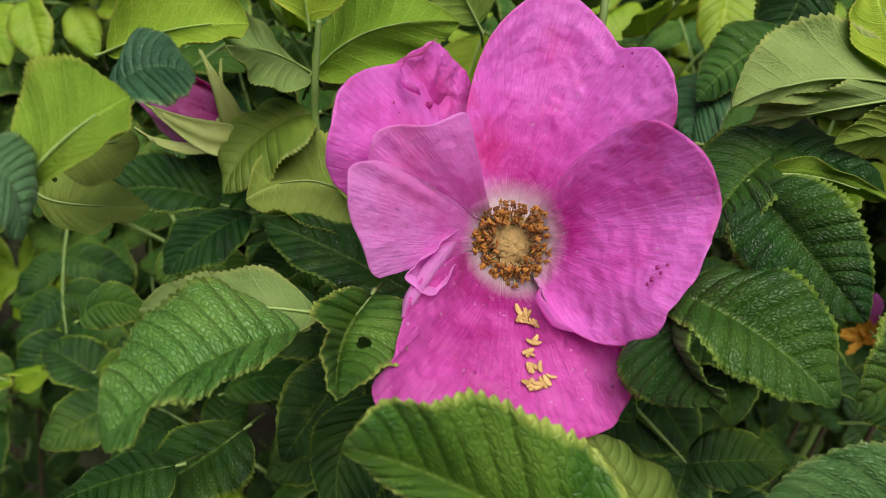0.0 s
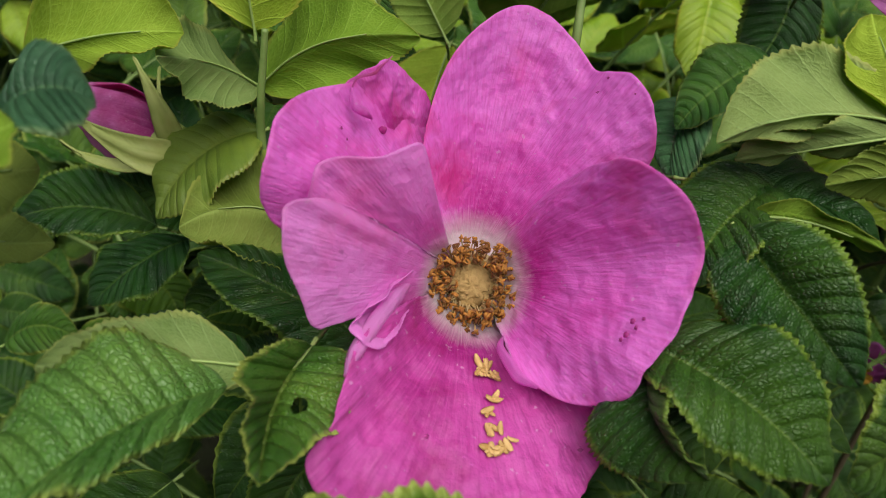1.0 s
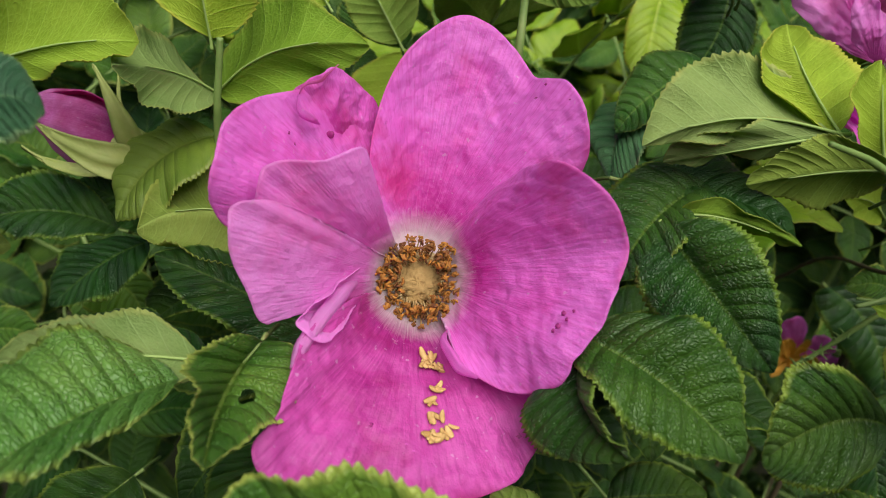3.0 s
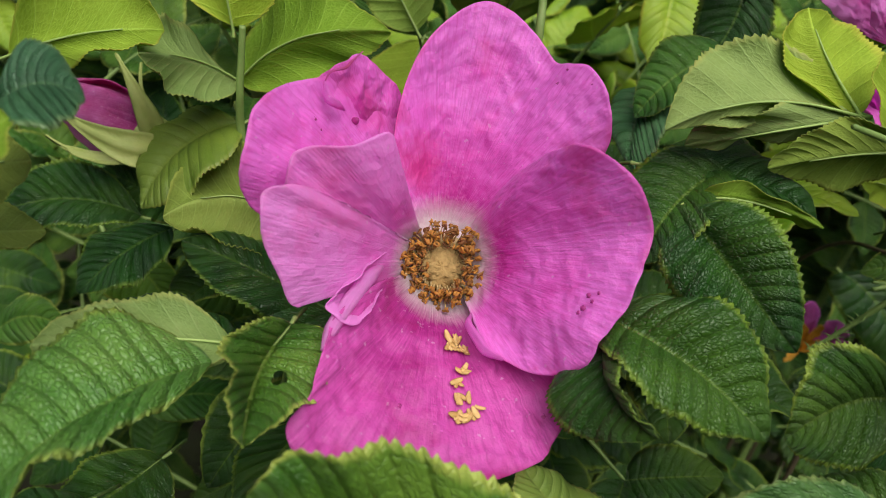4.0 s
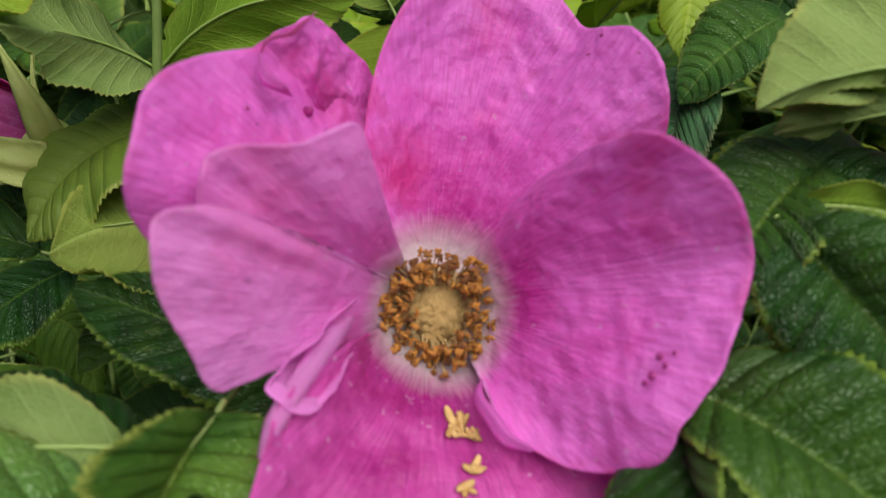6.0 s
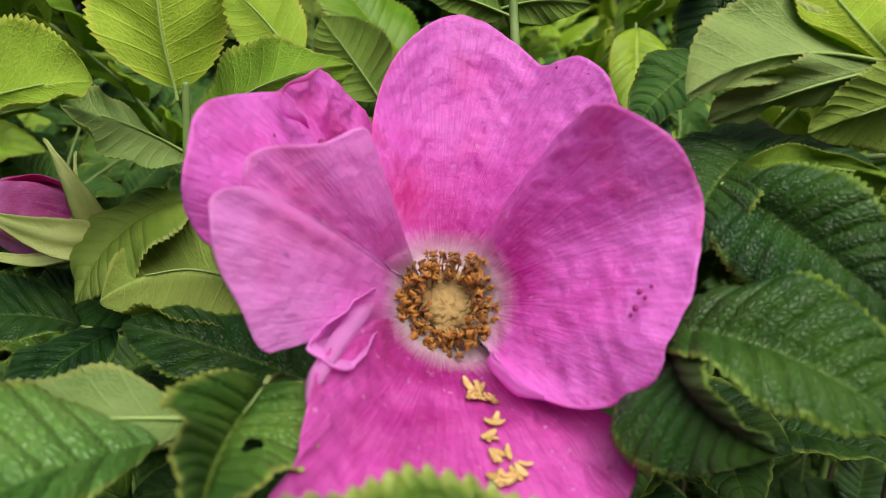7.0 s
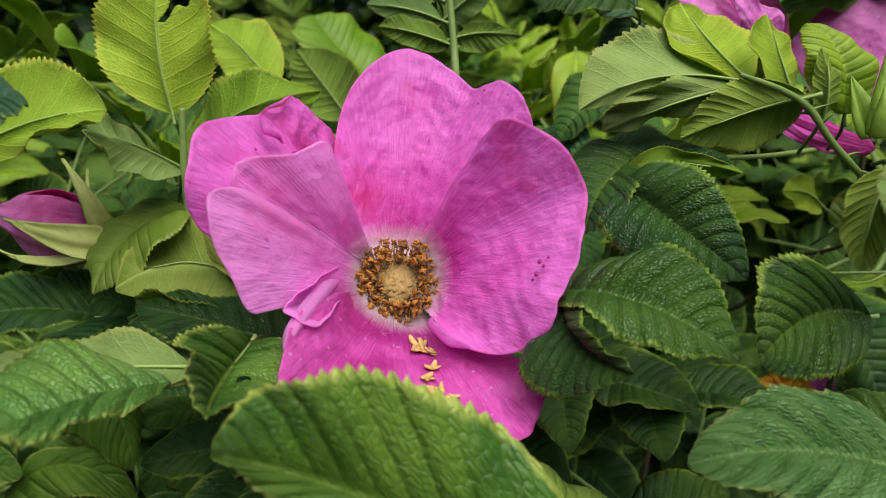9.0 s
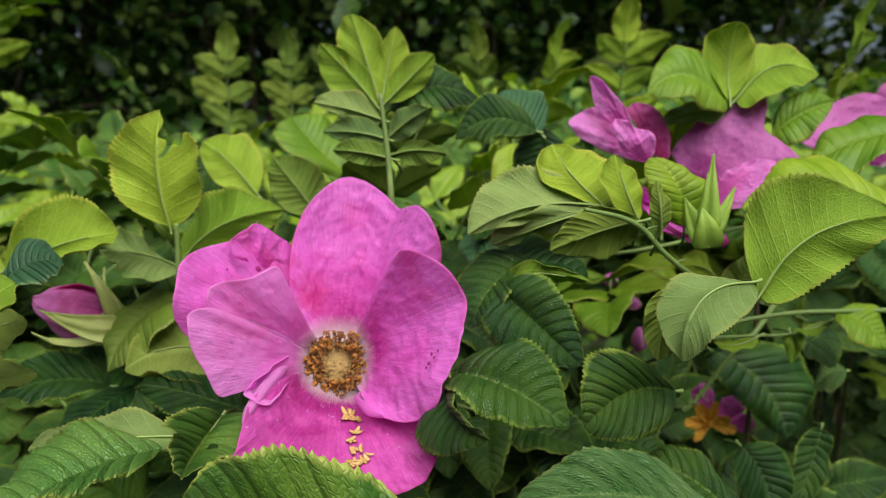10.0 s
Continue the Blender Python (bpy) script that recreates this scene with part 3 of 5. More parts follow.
curl(flower, ((48, 200, 956), (45, 190, 956), (43, 184, 956), (40, 177, 954), (37, 169, 951), (36, 164, 949)), (0.6, 1.1, 1.7, 1.8, 1.5, 0.4), PETAL_BACK, "twisted pale pink rolled edge")
fan_petal(flower, (63, 206, 951), ((68, 212, 961), (73, 213, 971), (76, 200, 983), (80, 182, 994), (88, 179, 993), (94, 177, 989), (99, 177, 981), (99, 174, 974), (97, 170, 966), (92, 167, 959), (90, 166, 952), (84, 172, 944), (76, 176, 944), (71, 180, 946), (68, 193, 948)), cup=0.003, label="broad silky petal with dark bruises")
fan_petal(flower, (56, 209, 950), ((32, 191, 957), (23, 183, 965), (23, 181, 974), (24, 180, 982), (27, 181, 985), (36, 184, 986), (44, 188, 988), (46, 193, 976), (49, 201, 960)), mats=(PETAL_BACK, PETAL_BACK), cup=0.003, crumple=0.00035, ruffle=0.0004, furrow=0.00005, label="pale creased petal")
fan_petal(flower, (56, 206, 951), ((48, 194, 953), (41, 184, 952), (36, 181, 953), (32, 174, 954), (28, 170, 955), (25, 169, 962), (22, 168, 971), (21, 170, 978), (25, 172, 980), (30, 177, 978), (38, 184, 972), (48, 195, 962)), mats=(PETAL_BACK, PETAL_BACK), cup=0.003, crumple=0.00035, ruffle=0.0004, furrow=0.00005, name="petal_fold", label="pale lobe folded forward")
fan_petal(flower, (51, 201, 954), ((46, 189, 960), (41, 180, 959), (36, 173, 956), (37, 170, 953), (43, 172, 951), (46, 180, 953), (49, 193, 953)), mats=(PETAL_BACK, PETAL_BACK), cup=0.003, crumple=0.0009, ruffle=0.0006, name="petal_fold", label="pinched crumpled petal base")
curl(flower, ((47, 208, 966), (48, 206, 963), (50, 204, 960), (51, 204, 957)), (0.2, 0.8, 0.9, 0.3), PETAL_BACK)
curl(flower, ((78, 186, 939), (86, 180, 939), (91, 175, 939), (91, 170, 936)), (0.2, 0.8, 1.0, 0.3), PETAL_ROLLED, "crimson curled corner")
curl(flower, ((27, 203, 993), (28, 201, 991), (29, 200, 990), (31, 200, 989), (32, 204, 987)), (0.3, 1.0, 1.2, 0.8, 0.2), PETAL)
curl(flower, ((27, 204, 993), (28, 205, 995), (31, 207, 996), (32, 210, 997), (34, 213, 999)), (0.15, 0.3, 0.35, 0.3, 0.1), PETAL_CRIMSON)
curl(flower, ((68, 188, 948), (67, 183, 948), (69, 179, 947), (71, 176, 946), (75, 175, 945)), (0.2, 0.9, 1.3, 1.2, 0.4), PETAL)


def frame_axes(n):
    x = unit(np.cross(n, np.array([0, 0, 1.0])))
    return x, np.cross(x, n), n


def dome(name, centre, axis, radius, height, mat, parent, rough=0.12, rings=14, sides=30, label=""):
    """A knobbly low dome."""
    x, y, n = frame_axes(axis)
    verts, faces = [centre + n * height], []
    for i in range(1, rings + 1):
        a = i / rings * np.pi * 0.5
        for j in range(sides):
            b = 2 * np.pi * j / sides
            k = 1 + rough * noise.noise(Vector((i * 0.9, math.cos(b) * 3, math.sin(b) * 3)))
            verts.append(centre + (x * math.cos(b) + y * math.sin(b)) * radius * math.sin(a) * k + n * height * math.cos(a) * k)
    for j in range(sides):
        faces.append((0, 1 + j, 1 + (j + 1) % sides))
    for i in range(rings - 1):
        for j in range(sides):
            p, q = 1 + i * sides + j, 1 + i * sides + (j + 1) % sides
            faces.append((p, p + sides, q + sides, q))
    return link_mesh(name, verts, faces, [mat], parent, label=label)


dome("pistil", HEART + FACE * 0.0005, FACE, 0.0052, 0.0013, PISTIL, flower, 0.55, label="straw-coloured felted stigma cushion")
dome("receptacle", HEART - FACE * 0.0005, FACE, 0.0078, 0.0012, FILAMENT, flower, 0.1)
dome("flower_cup", HEART - FACE * 0.0042, FACE, 0.0100, 0.0012, PETAL, flower, 0.1)

# small bruises on the petals
for spot, way, size in (
    ((88.2, 172.1, 962.5), (-0.5, -0.62, 0.6), 0.6), ((89.1, 173.5, 964.9), (-0.54, -0.68, 0.5), 0.55), ((89.7, 172.4, 964.2), (-0.6, -0.6, 0.53), 0.4),
    ((87.4, 172.0, 961.3), (-0.7, -0.45, 0.5), 0.45), ((90.9, 173.1, 966.0), (-0.4, -0.75, 0.5), 0.35), ((81.9, 219.5, 997.9), (-0.7, -0.52, 0.46), 0.7),
    ((83.4, 219.7, 1001.5), (-0.8, -0.43, 0.39), 0.5), ((79.2, 213.7, 985.4), (-0.6, -0.77, 0.22), 0.45), ((77.1, 222.5, 992.1), (-0.7, -0.57, 0.42), 0.4),
    ((26.4, 197.9, 985.9), (0.77, -0.26, 0.59), 0.6), ((27.8, 197.9, 983.6), (0.75, -0.27, 0.6), 0.5), ((34.5, 206.9, 984.0), (0.0, -0.95, 0.0), 0.9),
    ((88.4, 212.5, 1000.3), (-0.7, -0.63, 0.31), 0.45), ((53.3, 163.9, 937.6), (0.07, -0.63, 0.77), 0.5), ((86.1, 170.4, 934.4), (-0.26, -0.58, 0.77), 0.8)):
    n = unit(np.array(way))
    dome("bruise", mm(spot) - n * 0.0002, n, size * 0.001, 0.00028, BRUISE, flower, 0.7, 4, 11)


def stamen_mesh(kind):
    """One stamen along +Z with a bent filament and a shrivelled two-lobed anther; two materials."""
    rng = np.random.default_rng(40 + kind)
    bend = rng.uniform(-0.0012, 0.0012, 2)
    length = rng.uniform(0.0042, 0.0066)
    verts, faces, index = [], [], []
    steps, sides = 5, 5
    for i in range(steps + 1):
        k = i / steps
        c = np.array([bend[0] * k * k, bend[1] * k * k, length * k])
        for j in range(sides):
            a = 2 * np.pi * j / sides
            verts.append(c + np.array([math.cos(a), math.sin(a), 0]) * 0.00021)
    for i in range(steps):
        for j in range(sides):
            p, q = i * sides + j, i * sides + (j + 1) % sides
            faces.append((p, q, q + sides, p + sides)), index.append(0)
    tip = np.array([bend[0], bend[1], length])
    turn = Euler(rng.uniform(-2.2, 2.2, 3)).to_matrix()
    for lobe in (-1, 1):
        base = len(verts)
        ring, seg = 5, 7
        for i in range(ring + 1):
            a = np.pi * i / ring
            for j in range(seg):
                b = 2 * np.pi * j / seg
                v = Vector((math.sin(a) * math.cos(b) * 0.00048 + lobe * 0.00036, math.sin(a) * math.sin(b) * 0.00042, -math.cos(a) * 0.00095))
                v.x += 0.00028 * math.cos(a * 2.1 + kind) * lobe
                v.y += 0.0003 * math.sin(a * 1.7 + kind)
                v *= 1 + 0.3 * noise.noise(v * 2500 + Vector((kind, lobe, 0)))
                verts.append(np.array(turn @ v) + tip)
        for i in range(ring):
            for j in range(seg):
                p, q = base + i * seg + j, base + i * seg + (j + 1) % seg
                faces.append((p, q, q + seg, p + seg)), index.append(1)
    return verts, faces, index


STAMENS = []
for kind in range(7):
    me = bpy.data.meshes.new("stamen")
    v, f, ix = stamen_mesh(kind)
    me.from_pydata([tuple(p) for p in v], [], f)
    me.materials.append(FILAMENT), me.materials.append(ANTHER)
    me.polygons.foreach_set("material_index", ix)
    me.polygons.foreach_set("use_smooth", [True] * len(me.polygons))
    STAMENS.append(me)


def stamens(parent, heart, face, count, inner, outer, size=1.0):
    rng = random.Random(5)
    x, y, n = frame_axes(face)
    for i in range(count):
        a = 2.399963 * i + rng.uniform(-0.2, 0.2)
        rad = inner + (outer - inner) * rng.random() ** 0.8
        spread = rng.uniform(0.35, 1.05) * (rad / outer)
        way = unit(n * math.cos(spread) + (x * math.cos(a) + y * math.sin(a)) * math.sin(spread))
        ob = new("stamen", STAMENS[i % 7])
        ob.parent = parent
        spot = heart + (x * math.cos(a) + y * math.sin(a)) * rad
        q = Vector(way).to_track_quat("Z", "Y") @ Euler((0, 0, rng.uniform(0, 6.3))).to_quaternion()
        ob.matrix_basis = Matrix.LocRotScale(Vector(spot) - parent.location, q, Vector((1, 1, 1)) * size * rng.uniform(0.65, 1.0))


stamens(flower, HEART + FACE * 0.0004, FACE, 250, 0.0042, 0.0073, 1.0)

# shed anthers that lie in a line down the drooping petal
shed_me = []
for kind in range(4):
    rng = np.random.default_rng(kind)
    v, f = [], []
    for i in range(7):
        k = i / 6
        for j in range(6):
            a = 2 * np.pi * j / 6
            w = math.sin(math.pi * (0.08 + 0.84 * k)) ** 0.6 * 0.00074
            v.append((math.cos(a) * w, (k - 0.5) * 0.0027, math.sin(a) * w * 0.45 + 0.0006 * (k - 0.5) ** 2 * 4 * rng.uniform(0.3, 1.0)))
    for i in range(6):
        for j in range(6):
            p, q = i * 6 + j, i * 6 + (j + 1) % 6
            f.append((p, q, q + 6, p + 6))
    f += [tuple(range(6))[::-1], tuple(range(36, 42))]
    me = bpy.data.meshes.new("shed_anther")
    me.from_pydata(v, [], f)
    me.materials.append(POLLEN)
    me.polygons.foreach_set("use_smooth", [True] * len(f))
    shed_me.append(me)
skirt_normal = unit(np.cross(np.gradient(skirt, axis=1), np.gradient(skirt, axis=0)))


def on_skirt(s, u):
    i = int(round(min(1, max(0, s)) * (skirt.shape[0] - 1)))
    j = int(round(min(1, max(0, u)) * (skirt.shape[1] - 1)))
    return skirt[i, j], skirt_normal[i, j]


rng = random.Random(11)
for s, u, count, spread in ((0.40, 0.425, 11, 0.032), (0.45, 0.395, 5, 0.02), (0.54, 0.41, 3, 0.010), (0.60, 0.435, 3, 0.012), (0.66, 0.435, 4, 0.014), (0.73, 0.425, 10, 0.024)):
    for i in range(count):
        spot, nrm = on_skirt(s + rng.uniform(-spread, spread) * 0.8, u + rng.uniform(-spread, spread) * 1.0)
        ob = new("shed_anther", shed_me[i % 4])
        q = Vector(nrm).to_track_quat("Z", "Y") @ Euler((rng.uniform(-0.3, 0.3), rng.uniform(-0.3, 0.3), rng.uniform(0, 6.3))).to_quaternion()
        ob.matrix_world = Matrix.LocRotScale(Vector(spot + nrm * 0.0006), q, Vector((0.9, 1, 0.9)) * rng.uniform(0.85, 1.25))
        tagged(ob, "shed yellow anther lying on the pink petal", "anther", "shed anthers")


# ---- buds ----
def strip(parent, *pts, name="sepal", mats=None):
    """A narrow green blade: base, middle, tip and its two edges at the middle."""
    b, m, t, l, r = [mm(p) for p in pts]
    grid, uv, _ = blade(b, m, t, l, r, 0.25, 40, 5, teeth=0, relief=0.0001, wave=0.0005, taper=(0.22, 1.0))
    v, f, ix, uvs = sheet(grid, 0.0005, uv)
    return link_mesh(name, v, f, mats or (SEPAL, SEPAL), parent, uvs, ix)


def bud(base, tip, radius, label, petal_mats, sepal_ways, group="rose buds"):
    base, tip = mm(base), mm(tip)
    thing = holder("rose_bud", label, "flower bud", group, base)
    axis = unit(tip - base)
    length = np.linalg.norm(tip - base)
    x, y, n = frame_axes(axis)
    for k in range(4):
        rows, cols = 30, 17
        grid = np.zeros((rows, cols, 3))
        for i in range(rows):
            s = i / (rows - 1)
            prof = radius * (math.sin(math.pi * min(1, s * 0.93 + 0.09)) ** 0.75) * (1 - 0.25 * s) + 0.0004
            for j in range(cols):
                u = j / (cols - 1) * 2 - 1
                a = k * 1.57 + u * 1.25 * (1 - 0.3 * s) + s * 1.1
                rr = prof * (1.0 + 0.14 * u) + radius * 0.05 * k + radius * 0.09 * math.sin(7 * u + k + 3 * s) + radius * 0.10 * noise.noise(Vector((u * 3, s * 5, k * 4.1)))
                grid[i, j] = base + axis * length * s * (1 - 0.05 * u * u) + (x * math.cos(a) + y * math.sin(a)) * rr
        uv = np.stack(np.broadcast_arrays(np.linspace(0.3, 1, rows)[:, None], np.linspace(0, 1, cols)[None]), -1)
        v, f, ix, uvs = sheet(grid, 0.0002, uv)
        link_mesh("petal", v, f, petal_mats[k % len(petal_mats)], thing, uvs, ix)
    dome("hip", base + axis * 0.0015, -axis, radius * 0.75, radius * 1.3, SEPAL, thing, 0.05)
    for ang, reach, out, droop in sepal_ways:
        d = x * math.cos(ang) + y * math.sin(ang)
        b0 = base + d * radius * 0.5
        t0 = base + axis * length * reach * math.cos(out) + d * (radius * 0.9 + length * reach * math.sin(out))
        m0 = 0.5 * (b0 + t0) + d * radius * 0.55 + np.array([0, 0, -droop])
        across = unit(np.cross(t0 - b0, d)) * radius * 0.30
        rows, cols = 26, 9
        s = np.linspace(0, 1, rows)
        c = spine(s, b0, m0, t0)
        w = np.clip(1.0 - s, 0, 1) ** 1.1 * (0.6 + 0.8 * np.sin(np.pi * np.minimum(1, s * 1.6)))
        w = np.maximum(w, 0.10)
        u = np.linspace(-1, 1, cols)
        grid = c[:, None] + across * (u[None, :, None] * w[:, None, None]) - d * (u**2)[None, :, None] * 0.0012 * w[:, None, None]
        uv = np.stack(np.broadcast_arrays(s[:, None], u[None] * 0.5 + 0.5), -1)
        v, f, ix, uvs = sheet(grid, 0.0005, uv)
        link_mesh("sepal", v, f, (SEPAL, SEPAL), thing, uvs, ix)
    return thing


main_bud = bud((-30, 256, 953), (-66, 270, 960), 0.0100, "half-open magenta rose bud held by long green sepals", [(PETAL_BUD, PETAL_BUD), (PETAL_CRIMSON, PETAL_BUD)], [])
strip(main_bud, (-25, 245, 954), (-36, 241, 956), (-56, 251, 960), (-36, 243, 960), (-37, 240, 952))
strip(main_bud, (-27, 253, 955), (-30, 251, 965), (-40, 256, 978), (-33, 250, 963), (-28, 253, 965))
strip(main_bud, (-29, 256, 957), (-34, 260, 965), (-36, 265, 974), (-35, 260, 964), (-33, 260, 965))
strip(main_bud, (-30, 252, 949), (-46, 250, 947), (-61, 254, 950), (-46, 252, 948), (-45, 248, 946))
strip(main_bud, (-25, 247, 953), (-30, 244, 952), (-37, 243, 952), (-31, 245, 953), (-30, 242, 952))
green_bud = holder("rose_bud", "closed green rose bud wrapped in long leafy sepals", "flower bud", "rose buds", mm((176, 185, 994)))
YOUNG = (FRESH, FRESH)
strip(green_bud, (183, 198, 992), (188, 199, 1002), (193, 201, 1012), (186, 201, 1003), (190, 198, 1001), mats=YOUNG)
strip(green_bud, (182, 200, 992), (179, 202, 1000), (177, 204, 1008), (177, 202, 999), (182, 201, 1002), mats=YOUNG)
strip(green_bud, (180, 191, 993), (178, 189, 1000), (177, 191, 1006), (175, 191, 999), (183, 190, 1000), mats=YOUNG)
strip(green_bud, (181, 196, 992), (181, 195, 1007), (183, 198, 1023), (179, 197, 1007), (184, 193, 1007), mats=YOUNG)


for place, tip in (((222, 354, 932), (212, 350, 936)), ((224, 352, 906), (222, 349, 920)), ((216, 377, 941), (208, 374, 943))):
    bud(place, tip, 0.0032, "small pink rose bud deep in the shrub", [(PETAL, PETAL_BACK)], [(0.0, 0.7, 0.1, 0), (2.1, 0.7, 0.1, 0), (4.2, 0.7, 0.1, 0)])

# ---- other flowers ----
second = holder("rose_flower", "half-open rose with a mauve back petal and crumpled pink petals", "flower", "rose flowers", mm((216, 289, 1003)))
MAUVE = (PETAL_MAUVE, PETAL_MAUVE)
fan_petal(second, (195, 269, 1017), ((181, 276, 1039), (185, 277, 1042), (191, 276, 1041), (196, 274, 1037), (199, 270, 1028), (198, 267, 1020)), mats=(PETAL_CRIMSON, PETAL_CRIMSON), cup=0.001)
fan_petal(second, (211, 265, 1004), ((201, 274, 1021), (208, 275, 1029), (221, 273, 1041), (237, 269, 1045), (239, 266, 1041), (236, 261, 1031), (240, 254, 1026), (242, 244, 1019), (238, 248, 1015), (227, 256, 1006)), mats=MAUVE, cup=0.003, label="dark mauve petal seen from behind")
fan_petal(second, (210, 250, 1003), ((214, 250, 1014), (221, 248, 1018), (227, 246, 1019), (234, 240, 1016), (226, 239, 1006), (219, 241, 1001), (213, 244, 999)), mats=(PETAL_BACK, PETAL_BACK), cup=0.002)
fan_petal(second, (187, 260, 1019), ((174, 255, 1019), (162, 253, 1023), (149, 251, 1032), (155, 255, 1037), (162, 257, 1039), (170, 258, 1034), (177, 258, 1028)), mats=(PETAL_BACK, PETAL), cup=0.002)
fan_petal(second, (175, 254, 1027), ((164, 250, 1033), (159, 249, 1039), (156, 248, 1050), (160, 247, 1049), (166, 249, 1044), (172, 251, 1038), (176, 253, 1031)), mats=(PETAL_BACK, PETAL_BACK), cup=0.001)
fan_petal(second, (181, 250, 1018), ((170, 247, 1022), (165, 245, 1030), (166, 246, 1034), (171, 246, 1034), (175, 247, 1031), (181, 248, 1030), (184, 248, 1025), (182, 248, 1019)), mats=(PETAL_BACK, PETAL_BACK), cup=0.002, crumple=0.0009)
petal(second, (209, 232, 988), (193, 243, 993), (183, 255, 1001), (193, 243, 988), (193, 244, 999), (182, 245, 995), (180, 247, 1008), bow=0.12)
stamens(second, mm((205, 268, 1000)), unit(np.array([0.2, -0.8, 0.5])), 30, 0.002, 0.006, 0.8)
third = holder("rose_flower", "mauve-pink rose further back in the shrub", "flower", "rose flowers", mm((364, 352, 1012)))
fan_petal(third, (357, 344, 1012), ((319, 338, 1017), (303, 339, 1024), (305, 342, 1031), (318, 346, 1036), (326, 351, 1046), (345, 352, 1052), (360, 354, 1048), (373, 351, 1029)), mats=MAUVE, cup=0.003)
petal(third, (372, 363, 1012), (378, 366, 1032), (382, 370, 1058), (363, 367, 1032), (395, 364, 1032), (365, 370, 1052), (398, 367, 1052), mats=MAUVE, bow=0.12)
faded = holder("faded_rose", "withered rose with orange and pink petals low in the shrub", "flower", "rose flowers", mm((268, 330, 872)))
for tip_x, tip_z, wide, near in ((249, 866, 5, 340), (255, 876, 5, 338), (264, 878, 4, 336), (271, 871, 5, 334), (253, 858, 5, 335), (277, 862, 5, 336), (260, 868, 6, 332)):
    base = np.array((265, 342, 863))
    tip = np.array((tip_x, near, tip_z))
    across = np.array((-(tip_z - 863), 0, tip_x - 265)) / math.hypot(tip_z - 863, tip_x - 265 + 0.1) * wide
    fan_petal(faded, base, (base + (tip - base) * 0.6 - across * 0.8, tip - across * 0.5, tip + (tip - base) * 0.08, tip + across * 0.5, base + (tip - base) * 0.6 + across * 0.8), mats=(ORANGE, ORANGE), cup=0.0015, claw=0.0012, rows=24, cols=24, crumple=0.0012)
for edge in (((270, 345, 868), (272, 345, 876), (278, 344, 879), (286, 344, 872), (284, 345, 864)), ((275, 343, 862), (282, 342, 869), (288, 341, 868), (291, 340, 862), (286, 341, 857)), ((256, 346, 874), (254, 346, 882), (261, 346, 887), (268, 346, 880), (266, 346, 872))):
    fan_petal(faded, (268, 345, 862), edge, mats=(PETAL, PETAL_BACK), cup=0.002, rows=30, cols=30)

# ---- the shrub's canes and stalks ----
shrub = holder("rose_shrub", "dense rugosa rose shrub with prickly green canes", "shrub", "rose bushes", mm((60, 330, 0)))


def stalk(label, pts, radii, mat=STEM):
    pts, radii = [mm(p) for p in pts], [r / 1000 for r in radii]
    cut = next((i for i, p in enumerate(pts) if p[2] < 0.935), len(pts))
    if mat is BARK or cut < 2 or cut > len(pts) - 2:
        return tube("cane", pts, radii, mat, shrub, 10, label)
    # below 0.935 m canes turn brown, the shrub's shade put into their colour
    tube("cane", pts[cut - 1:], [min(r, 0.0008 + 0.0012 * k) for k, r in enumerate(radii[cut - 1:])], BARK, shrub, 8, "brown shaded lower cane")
    return tube("cane", pts[:cut], radii[:cut], mat, shrub, 10, label)


def prickles(cane, pts, count, seed):
    rng = random.Random(seed)
    pts = [mm(p) for p in pts]
    for i in range(count):
        k = rng.random() * (len(pts) - 1)
        a = pts[int(k)] + (pts[int(k) + 1] - pts[int(k)]) * (k % 1)
        way = unit(np.array([rng.uniform(-1, 1), rng.uniform(-1, 1), rng.uniform(-0.2, 0.6)]))
        tube("prickle", [a, a + way * 0.0022, a + way * rng.uniform(0.0035, 0.0055) - np.array([0, 0, 0.0006])], [0.0005, 0.0003, 0.00005], STEM, cane, 5, steps=2)


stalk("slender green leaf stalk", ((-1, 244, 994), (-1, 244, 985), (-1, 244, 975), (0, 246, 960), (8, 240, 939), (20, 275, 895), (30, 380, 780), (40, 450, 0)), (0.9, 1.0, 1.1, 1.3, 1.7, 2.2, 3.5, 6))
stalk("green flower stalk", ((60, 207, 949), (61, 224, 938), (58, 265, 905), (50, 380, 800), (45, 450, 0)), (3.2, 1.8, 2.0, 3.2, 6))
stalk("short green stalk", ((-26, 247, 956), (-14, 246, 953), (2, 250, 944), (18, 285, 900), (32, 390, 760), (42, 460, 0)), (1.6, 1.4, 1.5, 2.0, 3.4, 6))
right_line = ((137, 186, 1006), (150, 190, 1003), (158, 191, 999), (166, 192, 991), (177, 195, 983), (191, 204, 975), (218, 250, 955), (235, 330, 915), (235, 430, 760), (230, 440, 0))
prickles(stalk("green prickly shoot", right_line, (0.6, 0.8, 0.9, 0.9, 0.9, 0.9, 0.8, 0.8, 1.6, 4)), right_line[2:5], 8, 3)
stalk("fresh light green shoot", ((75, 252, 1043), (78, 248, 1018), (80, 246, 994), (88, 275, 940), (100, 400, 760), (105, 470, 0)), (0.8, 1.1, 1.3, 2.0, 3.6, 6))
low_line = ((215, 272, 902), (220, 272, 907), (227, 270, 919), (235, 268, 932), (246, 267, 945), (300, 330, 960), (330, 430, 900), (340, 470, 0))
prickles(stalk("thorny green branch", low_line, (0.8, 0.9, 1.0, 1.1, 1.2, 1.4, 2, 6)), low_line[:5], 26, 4)
